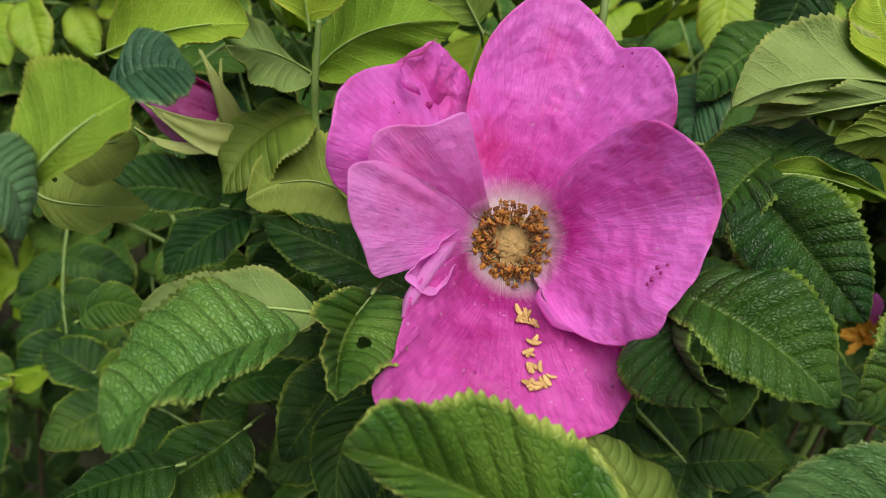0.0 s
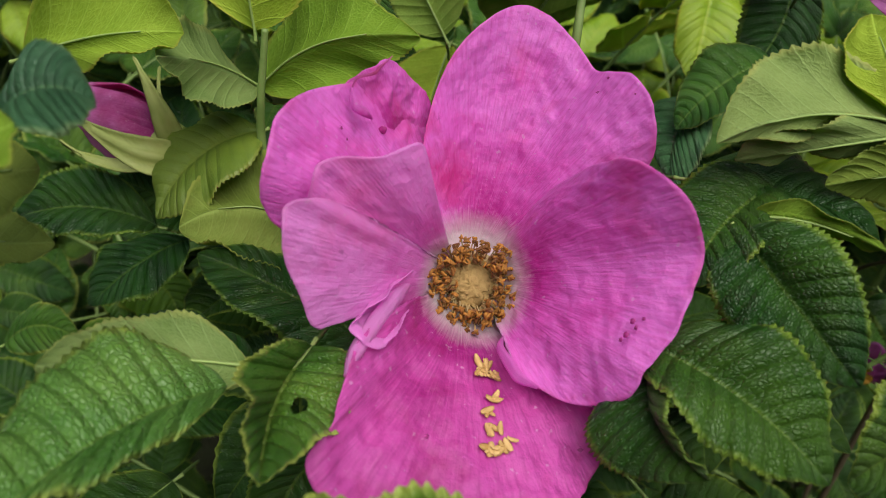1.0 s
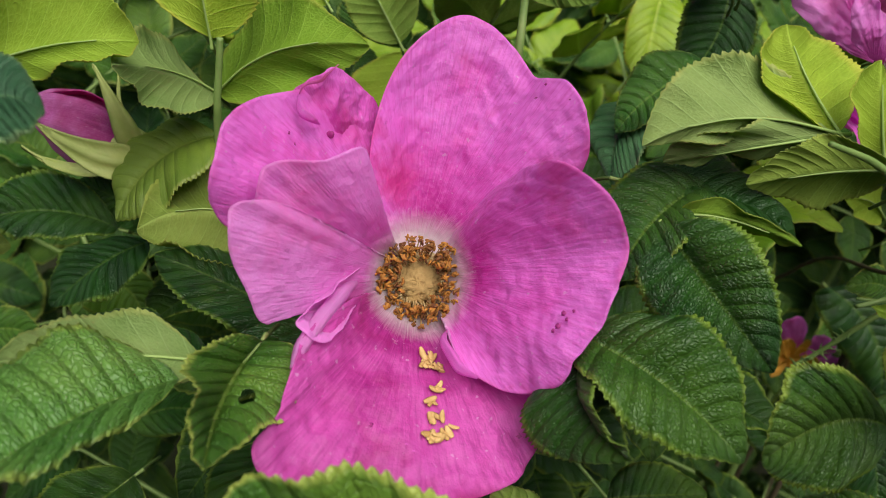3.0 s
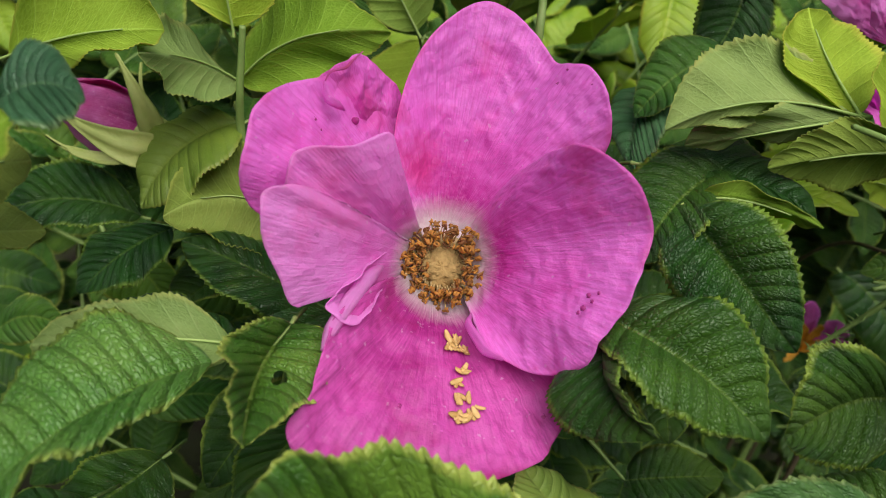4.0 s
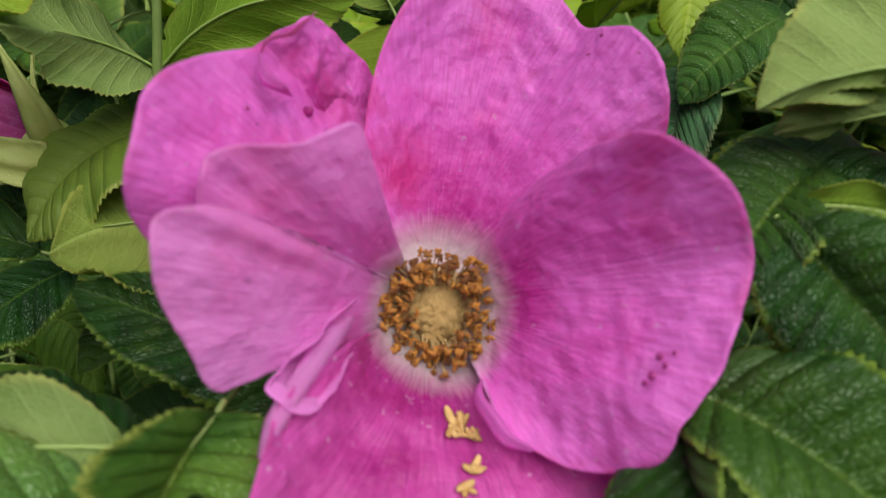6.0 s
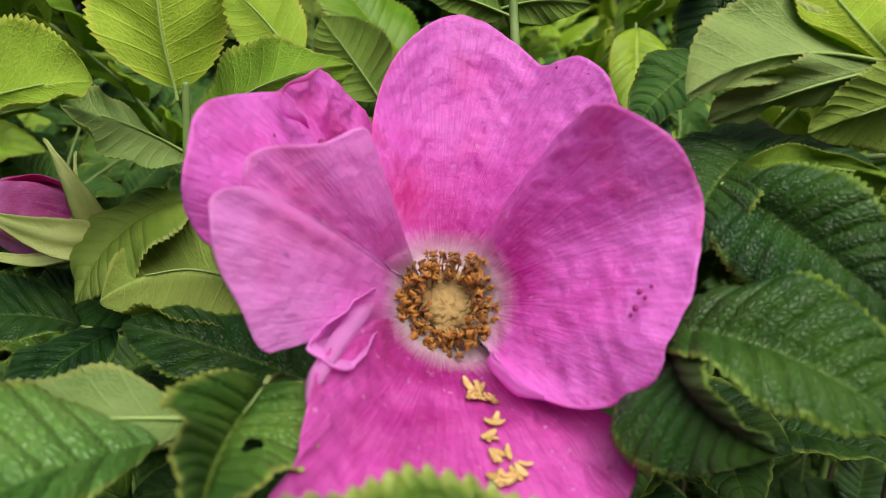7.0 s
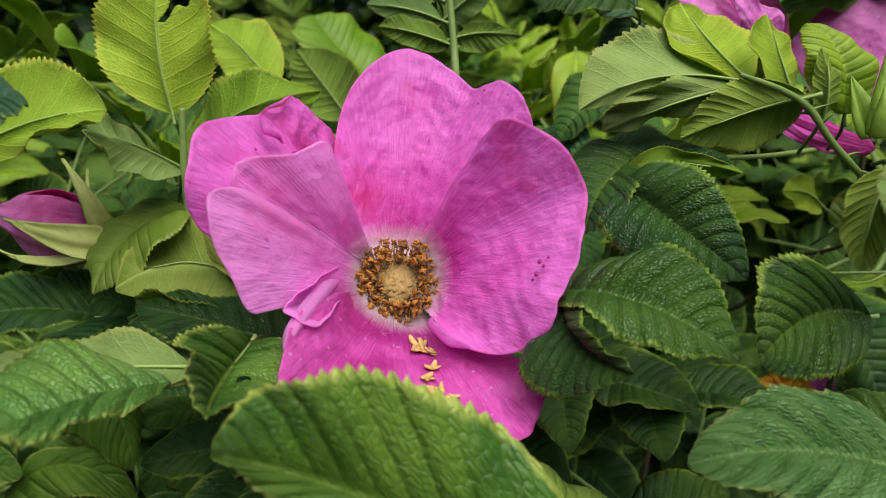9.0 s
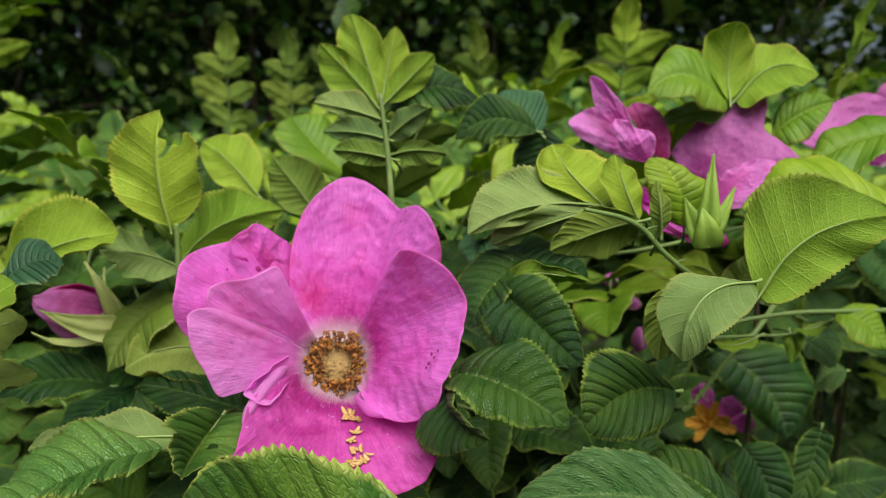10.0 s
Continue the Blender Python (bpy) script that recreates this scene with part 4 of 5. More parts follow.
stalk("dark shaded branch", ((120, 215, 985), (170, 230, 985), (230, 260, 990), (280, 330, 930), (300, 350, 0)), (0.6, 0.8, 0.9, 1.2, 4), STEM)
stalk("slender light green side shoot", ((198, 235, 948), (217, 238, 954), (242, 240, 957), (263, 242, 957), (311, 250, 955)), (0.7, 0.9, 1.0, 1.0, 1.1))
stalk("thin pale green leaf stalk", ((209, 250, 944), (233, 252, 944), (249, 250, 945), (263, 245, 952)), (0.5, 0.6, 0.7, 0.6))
# canes that carry the rest of the leaves
cane_rng = random.Random(77)
for i in range(46):
    x0, y0 = 1000 * cane_rng.uniform(-0.8, 0.95), 1000 * cane_rng.uniform(0.40, 1.15)
    lean = cane_rng.uniform(-90, 90)
    top = cane_rng.uniform(880, 960)
    stalk("", ((x0 + lean, y0 + cane_rng.uniform(-60, 60), top), (x0 + lean * 0.6, y0, top * 0.75), (x0 + lean * 0.2, y0 + 10, top * 0.4), (x0, y0, 0)), (1.2, 1.8, 2.4, 4), BARK)

# ---- leaves near the flower ----
rose_leaf("broad serrated green rose leaf with quilted veins before the flower", [
    leaflet((90, 125, 921), (55, 130, 935), (30, 124, 948), (55, 131, 957), (53, 124, 932), "mid", -1, 0.12),
])
rose_leaf("pale toothed rose leaf tucked behind the broad front leaf", [
    leaflet((110, 162, 897), (95, 163, 912), (83, 165, 924), (85, 156, 915), (104, 174, 910), "pale", 1, 0.10),
])
rose_leaf("glossy wrinkled rose leaf with yellowed edge folded along its midrib", [
    leaflet((14, 165, 942), (0, 144, 945), (-9, 123, 943), (-12, 162, 948), (4, 135, 946), "sheen", -1, 0.10),
])
rose_leaf("rose leaf curling over to show its yellow-green underside", [
    leaflet((17, 171, 942), (-1, 166, 944), (-17, 156, 947), (-6, 175, 949), (1, 157, 945), "pale", 1, 0.10),
    leaflet((16, 177, 940), (4, 178, 943), (-9, 181, 944), (4, 185, 943), (4, 174, 939), "dark", -1, 0.10),
])
rose_leaf("rose leaf with an eaten hole and a curled pale edge", [
    leaflet((28, 175, 947), (24, 161, 943), (27, 136, 948), (20, 151, 955), (38, 163, 945), "mid", -1, 0.08, flaw="hole"),
])
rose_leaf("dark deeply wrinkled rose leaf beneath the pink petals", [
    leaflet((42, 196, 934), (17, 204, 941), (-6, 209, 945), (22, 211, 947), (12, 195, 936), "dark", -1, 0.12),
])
rose_leaf("olive drooping rose leaf beside the bud", [
    leaflet((-3, 252, 964), (-17, 241, 957), (-24, 230, 942), (-27, 254, 960), (-6, 227, 954), "olive", -1, 0.10),
])
rose_leaf("crumpled yellow-green bracts below the flower stalk", [
    leaflet((26, 222, 944), (4, 224, 952), (-13, 216, 947), (-6, 245, 961), (8, 207, 947), "olive", 1, 0.30),
    leaflet((26, 219, 945), (17, 221, 955), (8, 230, 967), (10, 220, 956), (23, 224, 957), "olive", -1, 0.30),
])
rose_leaf("dark rose leaf with wavy folds among the lower foliage", [
    leaflet((-31, 249, 930), (-52, 250, 932), (-69, 241, 929), (-57, 257, 942), (-49, 239, 928), "dark", -1, 0.12),
    leaflet((-20, 255, 930), (-36, 260, 935), (-50, 265, 936), (-38, 269, 940), (-36, 254, 928), "mid", -1, 0.10),
    leaflet((-18, 238, 933), (-29, 231, 927), (-39, 221, 917), (-40, 237, 927), (-22, 223, 923), "dark", -1, 0.10),
])
rose_leaf("broad light green rose leaf seen from beneath near the bud", [
    leaflet((-58, 233, 978), (-35, 226, 989), (-16, 227, 993), (-36, 230, 1006), (-28, 219, 986), "young", -1, 0.12),
])
rose_leaf("bluish glossy rose leaf hanging close to the camera", [
    leaflet((-27, 169, 987), (-16, 164, 995), (-6, 160, 995), (-20, 174, 999), (-9, 153, 992), "blue", 1, 0.10),
])
rose_leaf("yellow-green rose leaves at the edge of the shrub", [
    leaflet((-31, 146, 975), (-23, 148, 985), (-16, 156, 991), (-33, 157, 995), (-15, 146, 987), "young", -1, 0.12),
    leaflet((-37, 167, 972), (-30, 170, 975), (-23, 174, 976), (-34, 180, 979), (-24, 162, 972), "olive", -1, 0.10),
    leaflet((-35, 138, 981), (-28, 138, 981), (-25, 135, 972), (-29, 147, 984), (-28, 131, 977), "blue", 1, 0.10),
    leaflet((-46, 173, 961), (-38, 174, 959), (-23, 177, 960), (-45, 185, 965), (-31, 166, 958), "olive", -1, 0.10),
])
rose_leaf("compound rose leaf with curled and insect-eaten leaflets", [
    leaflet((-5, 256, 975), (-14, 244, 982), (-20, 220, 988), (-26, 260, 989), (-10, 231, 976), "pale", 1, 0.15),
    leaflet((-4, 256, 975), (14, 248, 992), (39, 238, 1000), (5, 270, 1003), (24, 243, 985), "young", -1, 0.12),
    leaflet((-6, 265, 970), (12, 269, 981), (29, 273, 994), (7, 278, 986), (15, 266, 976), "pale", -1, 0.10),
    leaflet((-5, 251, 992), (-8, 249, 1014), (-7, 253, 1036), (-28, 252, 1017), (9, 244, 1017), "young", -1, 0.12, flaw="bite"),
])
rose_leaf("light green rose leaflet standing among the shoots", [
    leaflet((20, 296, 1000), (7, 298, 1015), (-4, 302, 1023), (14, 313, 1025), (1, 293, 1009), "young", 1, 0.12),
])
rose_leaf("mid green rose leaflets on a thin stalk behind the flower", [
    leaflet((46, 302, 991), (36, 305, 1004), (26, 308, 1016), (46, 306, 1013), (26, 305, 998), "mid", 1, 0.10),
    leaflet((49, 333, 984), (34, 331, 988), (25, 337, 1000), (22, 333, 990), (41, 334, 997), "mid", 1, 0.10),
    leaflet((49, 333, 983), (46, 321, 970), (44, 315, 956), (29, 322, 969), (52, 326, 970), "young", 1, 0.10),
    leaflet((61, 354, 1003), (41, 359, 1021), (29, 363, 1035), (23, 347, 1021), (53, 376, 1032), "young", 1, 0.10),
])
rose_leaf("pale-veined rose leaf turned up to show its underside", [
    leaflet((148, 203, 1005), (122, 199, 1005), (102, 194, 997), (116, 207, 1017), (126, 200, 1001), "pale", 1, 0.10),
    leaflet((149, 204, 1005), (128, 199, 1000), (111, 203, 992), (120, 197, 1004), (132, 203, 996), "pale", 1, 0.08),
    leaflet((148, 203, 1005), (137, 207, 1016), (133, 214, 1025), (127, 204, 1016), (153, 218, 1020), "young", -1, 0.15),
    leaflet((159, 200, 1001), (154, 201, 1012), (152, 205, 1022), (146, 199, 1013), (162, 206, 1012), "young", -1, 0.12),
    leaflet((157, 191, 1002), (145, 196, 998), (130, 199, 991), (139, 196, 1004), (149, 200, 989), "mid", 1, 0.12),
])
rose_leaf("dark green quilted rose leaf with yellow-rimmed teeth", [
    leaflet((96, 179, 957), (110, 163, 958), (125, 152, 950), (119, 171, 968), (100, 153, 955), "dark", 1, 0.14),
])
rose_leaf("dark wrinkled rose leaf with a pale curled rim", [
    leaflet((94, 172, 957), (96, 161, 951), (103, 151, 948), (86, 162, 940), (95, 154, 956), "dark", -1, 0.12),
])
rose_leaf("glossy dark rose leaf with straight side veins", [
    leaflet((112, 191, 980), (120, 177, 973), (132, 165, 963), (127, 177, 984), (110, 177, 965), "dark", 1, 0.14),
])
rose_leaf("dark wrinkled rose leaf pressed against the petal", [
    leaflet((125, 208, 987), (110, 195, 980), (102, 184, 969), (101, 205, 983), (117, 187, 979), "dark", -1, 0.14),
])
rose_leaf("dark rose leaf with its lower edge rolled up light green", [
    leaflet((107, 215, 983), (126, 205, 986), (140, 189, 984), (134, 218, 991), (124, 196, 984), "dark", 1, 0.15),
    leaflet((116, 196, 983), (126, 189, 986), (139, 184, 984), (124, 189, 989), (128, 194, 981), "young", -1, 0.10),
])
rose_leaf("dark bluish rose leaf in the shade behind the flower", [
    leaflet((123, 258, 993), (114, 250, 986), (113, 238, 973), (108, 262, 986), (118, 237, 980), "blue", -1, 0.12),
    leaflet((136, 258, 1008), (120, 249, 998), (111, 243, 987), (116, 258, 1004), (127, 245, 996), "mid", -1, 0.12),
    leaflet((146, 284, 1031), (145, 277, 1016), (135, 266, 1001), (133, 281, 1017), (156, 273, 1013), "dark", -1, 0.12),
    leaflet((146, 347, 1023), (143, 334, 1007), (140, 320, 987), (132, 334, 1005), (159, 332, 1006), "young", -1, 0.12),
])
rose_leaf("folded dark rose leaf with a frilled pale rim", [
    leaflet((159, 162, 956), (144, 159, 957), (130, 154, 949), (134, 160, 969), (144, 152, 946), "dark", -1, 0.15),
])
rose_leaf("large pale quilted rose leaf close to the lens", [
    leaflet((171, 137, 924), (141, 140, 936), (106, 133, 939), (138, 150, 944), (137, 128, 928), "pale2", -1, 0.14),
    leaflet((174, 142, 922), (160, 150, 935), (146, 159, 937), (166, 157, 938), (151, 146, 929), "dark", -1, 0.12),
])
rose_leaf("pale green rose leaf hanging with a pointed tip", [
    leaflet((176, 155, 989), (156, 144, 987), (151, 142, 972), (148, 152, 988), (161, 138, 982), "pale", 1, 0.12),
    leaflet((157, 160, 988), (153, 159, 979), (151, 157, 967), (147, 160, 979), (158, 158, 975), "mid", 1, 0.12),
])
rose_leaf("bright yellow-green rose leaf arching over the shrub edge", [
    leaflet((182, 162, 984), (195, 159, 1002), (216, 153, 1008), (187, 169, 1017), (199, 154, 992), "young", -1, 0.10),
    leaflet((235, 176, 1005), (212, 180, 1013), (185, 181, 1007), (219, 200, 1022), (202, 168, 1006), "young", -1, 0.12),
    leaflet((265, 213, 1031), (241, 215, 1026), (221, 214, 1011), (253, 231, 1035), (233, 201, 1016), "young", -1, 0.12),
])
rose_leaf("spreading yellow-green rose leaves above the mauve flower", [
    leaflet((223, 268, 1043), (224, 274, 1060), (224, 268, 1075), (212, 272, 1066), (234, 272, 1066), "young", -1, 0.12),
    leaflet((222, 268, 1042), (201, 264, 1053), (183, 258, 1045), (202, 276, 1066), (202, 254, 1041), "young", -1, 0.12),
    leaflet((226, 268, 1043), (241, 266, 1057), (258, 262, 1054), (242, 276, 1069), (239, 256, 1046), "young", -1, 0.12),
    leaflet((240, 262, 1029), (250, 258, 1038), (262, 256, 1043), (250, 264, 1046), (248, 250, 1028), "young", 1, 0.12),
    leaflet((225, 272, 1040), (210, 272, 1038), (196, 274, 1034), (209, 276, 1043), (208, 266, 1033), "pale", 1, 0.12),
])
rose_leaf("compound rose shoot with fresh paired leaflets standing upright", [
    leaflet((75, 285, 1041), (69, 288, 1060), (63, 292, 1078), (57, 290, 1064), (77, 289, 1066), "young", -1, 0.12),
    leaflet((76, 284, 1040), (79, 287, 1058), (82, 289, 1073), (73, 288, 1058), (88, 286, 1057), "young", -1, 0.15),
    leaflet((74, 284, 1039), (63, 286, 1052), (50, 287, 1065), (67, 286, 1058), (53, 286, 1047), "young", 1, 0.12),
    leaflet((78, 284, 1041), (88, 283, 1051), (98, 282, 1061), (85, 285, 1059), (94, 282, 1048), "young", -1, 0.12),
    leaflet((76, 283, 1033), (63, 279, 1037), (48, 274, 1040), (61, 283, 1046), (63, 278, 1033), "pale", 1, 0.12),
    leaflet((78, 278, 1025), (65, 274, 1028), (52, 268, 1028), (65, 276, 1035), (65, 273, 1023), "pale", 1, 0.12),
    leaflet((80, 273, 1017), (67, 268, 1020), (56, 263, 1021), (67, 271, 1026), (67, 268, 1015), "mid", 1, 0.12),
    leaflet((79, 281, 1026), (87, 276, 1033), (95, 269, 1038), (85, 279, 1039), (90, 275, 1028), "pale", -1, 0.12),
    leaflet((81, 277, 1019), (91, 270, 1021), (102, 262, 1020), (91, 272, 1025), (91, 269, 1015), "mid", -1, 0.12),
])
rose_leaf("dark glossy rose leaves beside the upright shoot", [
    leaflet((80, 295, 1039), (98, 286, 1048), (117, 274, 1041), (98, 296, 1057), (98, 276, 1038), "dark", 1, 0.12),
    leaflet((137, 255, 1030), (119, 254, 1034), (104, 250, 1026), (118, 259, 1044), (118, 248, 1027), "dark", -1, 0.12),
    leaflet((143, 272, 1029), (135, 274, 1036), (125, 276, 1045), (145, 288, 1046), (124, 264, 1032), "blue", -1, 0.12),
])
# this leaf and the next take the dark tone, so their shade is coloured in
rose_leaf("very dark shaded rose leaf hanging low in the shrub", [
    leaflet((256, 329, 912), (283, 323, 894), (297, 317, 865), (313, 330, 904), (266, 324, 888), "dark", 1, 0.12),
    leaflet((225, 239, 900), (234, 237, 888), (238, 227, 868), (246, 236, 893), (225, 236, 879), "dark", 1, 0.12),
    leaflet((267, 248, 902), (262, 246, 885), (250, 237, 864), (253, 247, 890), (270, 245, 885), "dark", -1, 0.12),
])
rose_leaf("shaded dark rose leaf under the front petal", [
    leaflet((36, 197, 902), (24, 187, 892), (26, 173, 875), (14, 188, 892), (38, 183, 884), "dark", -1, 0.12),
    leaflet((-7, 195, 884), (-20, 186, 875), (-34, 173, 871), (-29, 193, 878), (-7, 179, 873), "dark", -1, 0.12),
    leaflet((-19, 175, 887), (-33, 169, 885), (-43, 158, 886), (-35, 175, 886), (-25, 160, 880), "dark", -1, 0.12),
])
rose_leaf("fresh green rose leaves low beside the wrinkled leaf", [
    leaflet((-57, 288, 880), (-40, 282, 886), (-30, 272, 865), (-33, 287, 889), (-50, 280, 872), "fresh", 1, 0.15),
    leaflet((-3, 290, 868), (-15, 289, 880), (-33, 284, 876), (-17, 295, 884), (-10, 282, 874), "fresh", -1, 0.15),
    leaflet((-84, 287, 844), (-57, 279, 864), (-28, 269, 854), (-53, 285, 870), (-51, 271, 855), "fresh", 1, 0.15),
    leaflet((-101, 280, 853), (-88, 281, 863), (-69, 275, 863), (-88, 288, 869), (-83, 274, 856), "mid", 1, 0.15),
    leaflet((-88, 266, 839), (-72, 262, 850), (-51, 255, 852), (-71, 268, 855), (-68, 255, 844), "fresh", 1, 0.15),
    leaflet((-34, 261, 841), (-18, 262, 851), (2, 256, 854), (-16, 269, 858), (-13, 255, 845), "mid", 1, 0.15),
])
rose_leaf("olive-green rose leaflets along the thorny branch", [
    leaflet((232, 286, 962), (222, 283, 968), (210, 279, 969), (223, 287, 975), (220, 279, 962), "young", 1, 0.15),
    leaflet((236, 282, 955), (243, 279, 965), (248, 276, 977), (236, 282, 968), (250, 277, 962), "olive", 1, 0.15),
    leaflet((238, 272, 938), (228, 268, 943), (214, 264, 941), (228, 273, 949), (226, 264, 938), "mid", -1, 0.15),
])
rose_leaf("light green rose leaflets hanging from a slender side shoot", [
    leaflet((249, 250, 945), (250, 247, 940), (247, 244, 934), (247, 250, 940), (252, 244, 943), "young", -1, 0.14),
    leaflet((236, 252, 943), (225, 250, 940), (215, 250, 942), (227, 254, 942), (225, 246, 939), "young", 1, 0.14),
    leaflet((263, 262, 939), (271, 260, 934), (276, 256, 928), (277, 266, 936), (264, 254, 931), "pale2", 1, 0.14),
    leaflet((291, 270, 921), (280, 266, 921), (269, 260, 916), (283, 274, 922), (277, 258, 916), "pale2", -1, 0.14),
    leaflet((264, 243, 956), (275, 240, 952), (283, 236, 942), (286, 250, 956), (264, 230, 948), "young", 1, 0.14),
    leaflet((264, 246, 951), (257, 246, 948), (248, 246, 948), (259, 250, 949), (254, 242, 947), "young", 1, 0.14),
])
rose_leaf("young folded rose leaf beside the green buds", [
    leaflet((179, 206, 998), (174, 205, 1013), (166, 209, 1021), (164, 205, 1011), (186, 210, 1013), "young", 1, 0.20),
    leaflet((167, 199, 997), (165, 196, 1006), (165, 200, 1014), (162, 197, 1005), (169, 197, 1006), "mid", -1, 0.15),
])


# ---- the rest of the shrub ----
def compound(tone, seed, pairs=3):
    """A whole rose leaf along +Y, face up along +Z, with paired leaflets and one at the end."""
    rng = np.random.default_rng(seed)
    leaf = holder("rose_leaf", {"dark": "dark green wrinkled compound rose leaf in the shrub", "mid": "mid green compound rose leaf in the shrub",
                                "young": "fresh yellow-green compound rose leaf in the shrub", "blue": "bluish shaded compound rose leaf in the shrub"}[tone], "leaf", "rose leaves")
    length = rng.uniform(0.075, 0.095)
    rach = [np.array([0, length * k, 0.012 * math.sin(2.2 * k) * 1.0]) for k in (0, 0.33, 0.66, 1.0)]
    tube("rachis", rach, [0.0011, 0.0009, 0.0007, 0.0005], STEM, leaf, 6, steps=4)

    def one(at, way, size):
        way = unit(way)
        sidew = unit(np.cross(way, np.array([0, 0, 1.0])))
        up = np.cross(sidew, way)
        b, t = at, at + way * size - up * size * rng.uniform(0.05, 0.28)
        m = 0.5 * (b + t) + up * size * rng.uniform(0.03, 0.12)
        half = size * rng.uniform(0.28, 0.36)
        fold = rng.uniform(-0.1, 0.35)
        leaflet_mesh("leaflet", (b, m, t, m - sidew * half + up * half * fold, m + sidew * half + up * half * fold), tone, 1, rng.uniform(0.06, 0.16), leaf, 33, 4, teeth=11, wave=0.0018, relief=0.00025)

    for i in range(pairs):
        k = 0.30 + 0.55 * i / max(1, pairs - 1)
        at = np.array([0, length * k, 0.012 * math.sin(2.2 * k)])
        for sgn in (-1, 1):
            one(at, np.array([sgn, rng.uniform(0.35, 0.75), rng.uniform(0.0, 0.35)]), rng.uniform(0.030, 0.042))
    one(rach[-1], np.array([rng.uniform(-0.15, 0.15), 1, 0.1]), rng.uniform(0.036, 0.045))
    return leaf


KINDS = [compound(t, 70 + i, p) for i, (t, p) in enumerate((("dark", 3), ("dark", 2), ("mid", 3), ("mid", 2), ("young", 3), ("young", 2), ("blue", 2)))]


JOINED = []


def place_leaf(kind, spot, rng, tilt, used, single=True):
    face = Vector((rng.gauss(0, tilt), rng.gauss(-0.55, tilt), 0.8)).normalized()
    q = face.to_track_quat("Z", "Y") @ Euler((0, 0, rng.uniform(0, 6.283))).to_quaternion()
    m = Matrix.LocRotScale(Vector(spot), q, None)
    if not single:
        JOINED.append((kind, m))
    elif kind in used:
        copy_thing(KINDS[kind], m)
    else:
        KINDS[kind].matrix_basis = m
        used.add(kind)


def join_leaves(name, label, items):
    """Many whole leaves joined into one mesh."""
    mats, verts, faces, index, uvs, total = [], [], [], [], [], 0
    cache = {}
    for kind, m in items:
        if kind not in cache:
            parts = []
            for ob in KINDS[kind].children:
                me = ob.data
                co = np.empty(len(me.vertices) * 3)
                me.vertices.foreach_get("co", co)
                uv = np.full((len(me.vertices), 2), 0.5)
                if me.uv_layers:
                    for lp, d in zip(me.loops, me.uv_layers[0].data):
                        uv[lp.vertex_index] = d.uv
                slots = []
                for mat in me.materials:
                    if mat not in mats:
                        mats.append(mat)
                    slots.append(mats.index(mat))
                parts.append((co.reshape(-1, 3), uv, [tuple(p.vertices) for p in me.polygons], [slots[p.material_index] for p in me.polygons]))
            cache[kind] = parts
        turn, move = np.array(m.to_3x3()), np.array(m.translation)
        for co, uv, polys, slot in cache[kind]:
            verts.append(co @ turn.T + move)
            uvs.append(uv)
            faces += [tuple(v + total for v in p) for p in polys]
            index += slot
            total += len(co)
    ob = link_mesh(name, np.concatenate(verts), faces, mats, None, np.concatenate(uvs), index)
    return tagged(ob, label, "foliage", kind="stuff")


def canopy(x, y):
    return 0.99 + 0.10 * noise.noise(Vector((x * 2.3, y * 2.0, 4.0))) + 0.05 * max(0, min(1, (y - 0.5)))


rng = random.Random(21)
used = set()
# shaded leaves low in front and beneath the flower; dark kinds paint in shade
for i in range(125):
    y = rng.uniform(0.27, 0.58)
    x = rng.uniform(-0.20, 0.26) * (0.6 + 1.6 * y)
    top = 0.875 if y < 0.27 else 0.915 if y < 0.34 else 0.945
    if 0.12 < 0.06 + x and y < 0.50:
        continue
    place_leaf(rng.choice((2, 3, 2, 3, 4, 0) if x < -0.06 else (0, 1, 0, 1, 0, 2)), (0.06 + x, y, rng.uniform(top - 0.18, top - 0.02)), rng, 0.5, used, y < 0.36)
# leaves behind the flower up to the hedge's top
for i in range(330):
    y = 0.36 + 0.75 * rng.random() ** 1.2
    x = rng.uniform(-0.75, 0.85) * (0.3 + y)
    z = canopy(x, y) - (0.10 if y < 0.45 else 0.03) - abs(rng.gauss(0, 0.075))
    if y < 0.55 and x < 0:
        z = min(z, 0.925)
    if 0.10 < 0.06 + x < 0.65 and y < 0.6 and z < 0.91:
        continue
    kind = rng.choice((2, 3, 4, 5, 2, 3, 4, 5, 0))
    if x < -0.05 and y < 0.6:
        kind = {4: 2, 5: 0}.get(kind, kind)
    place_leaf(kind, (0.06 + x, y, z), rng, 0.45, used, y < 0.52)
# the leafy roof that shades the shrub's inside
for i in range(230):
    y = rng.uniform(0.42, 0.85)
    x = rng.uniform(-0.55, 0.65) * (0.35 + y)
    place_leaf(rng.choice((2, 3, 4, 2, 3, 0)), (0.06 + x, y, rng.uniform(0.92 if x > 0.05 else 0.86, 0.96)), rng, 0.35, used, False)
# deep leaves inside the shrub, dark-toned to put its shade into the colour
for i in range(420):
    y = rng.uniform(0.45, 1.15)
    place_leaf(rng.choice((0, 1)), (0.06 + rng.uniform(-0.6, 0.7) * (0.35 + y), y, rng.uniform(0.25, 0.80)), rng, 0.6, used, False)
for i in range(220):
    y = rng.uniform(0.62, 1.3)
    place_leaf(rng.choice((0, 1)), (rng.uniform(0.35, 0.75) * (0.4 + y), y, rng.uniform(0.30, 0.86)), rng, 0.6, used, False)
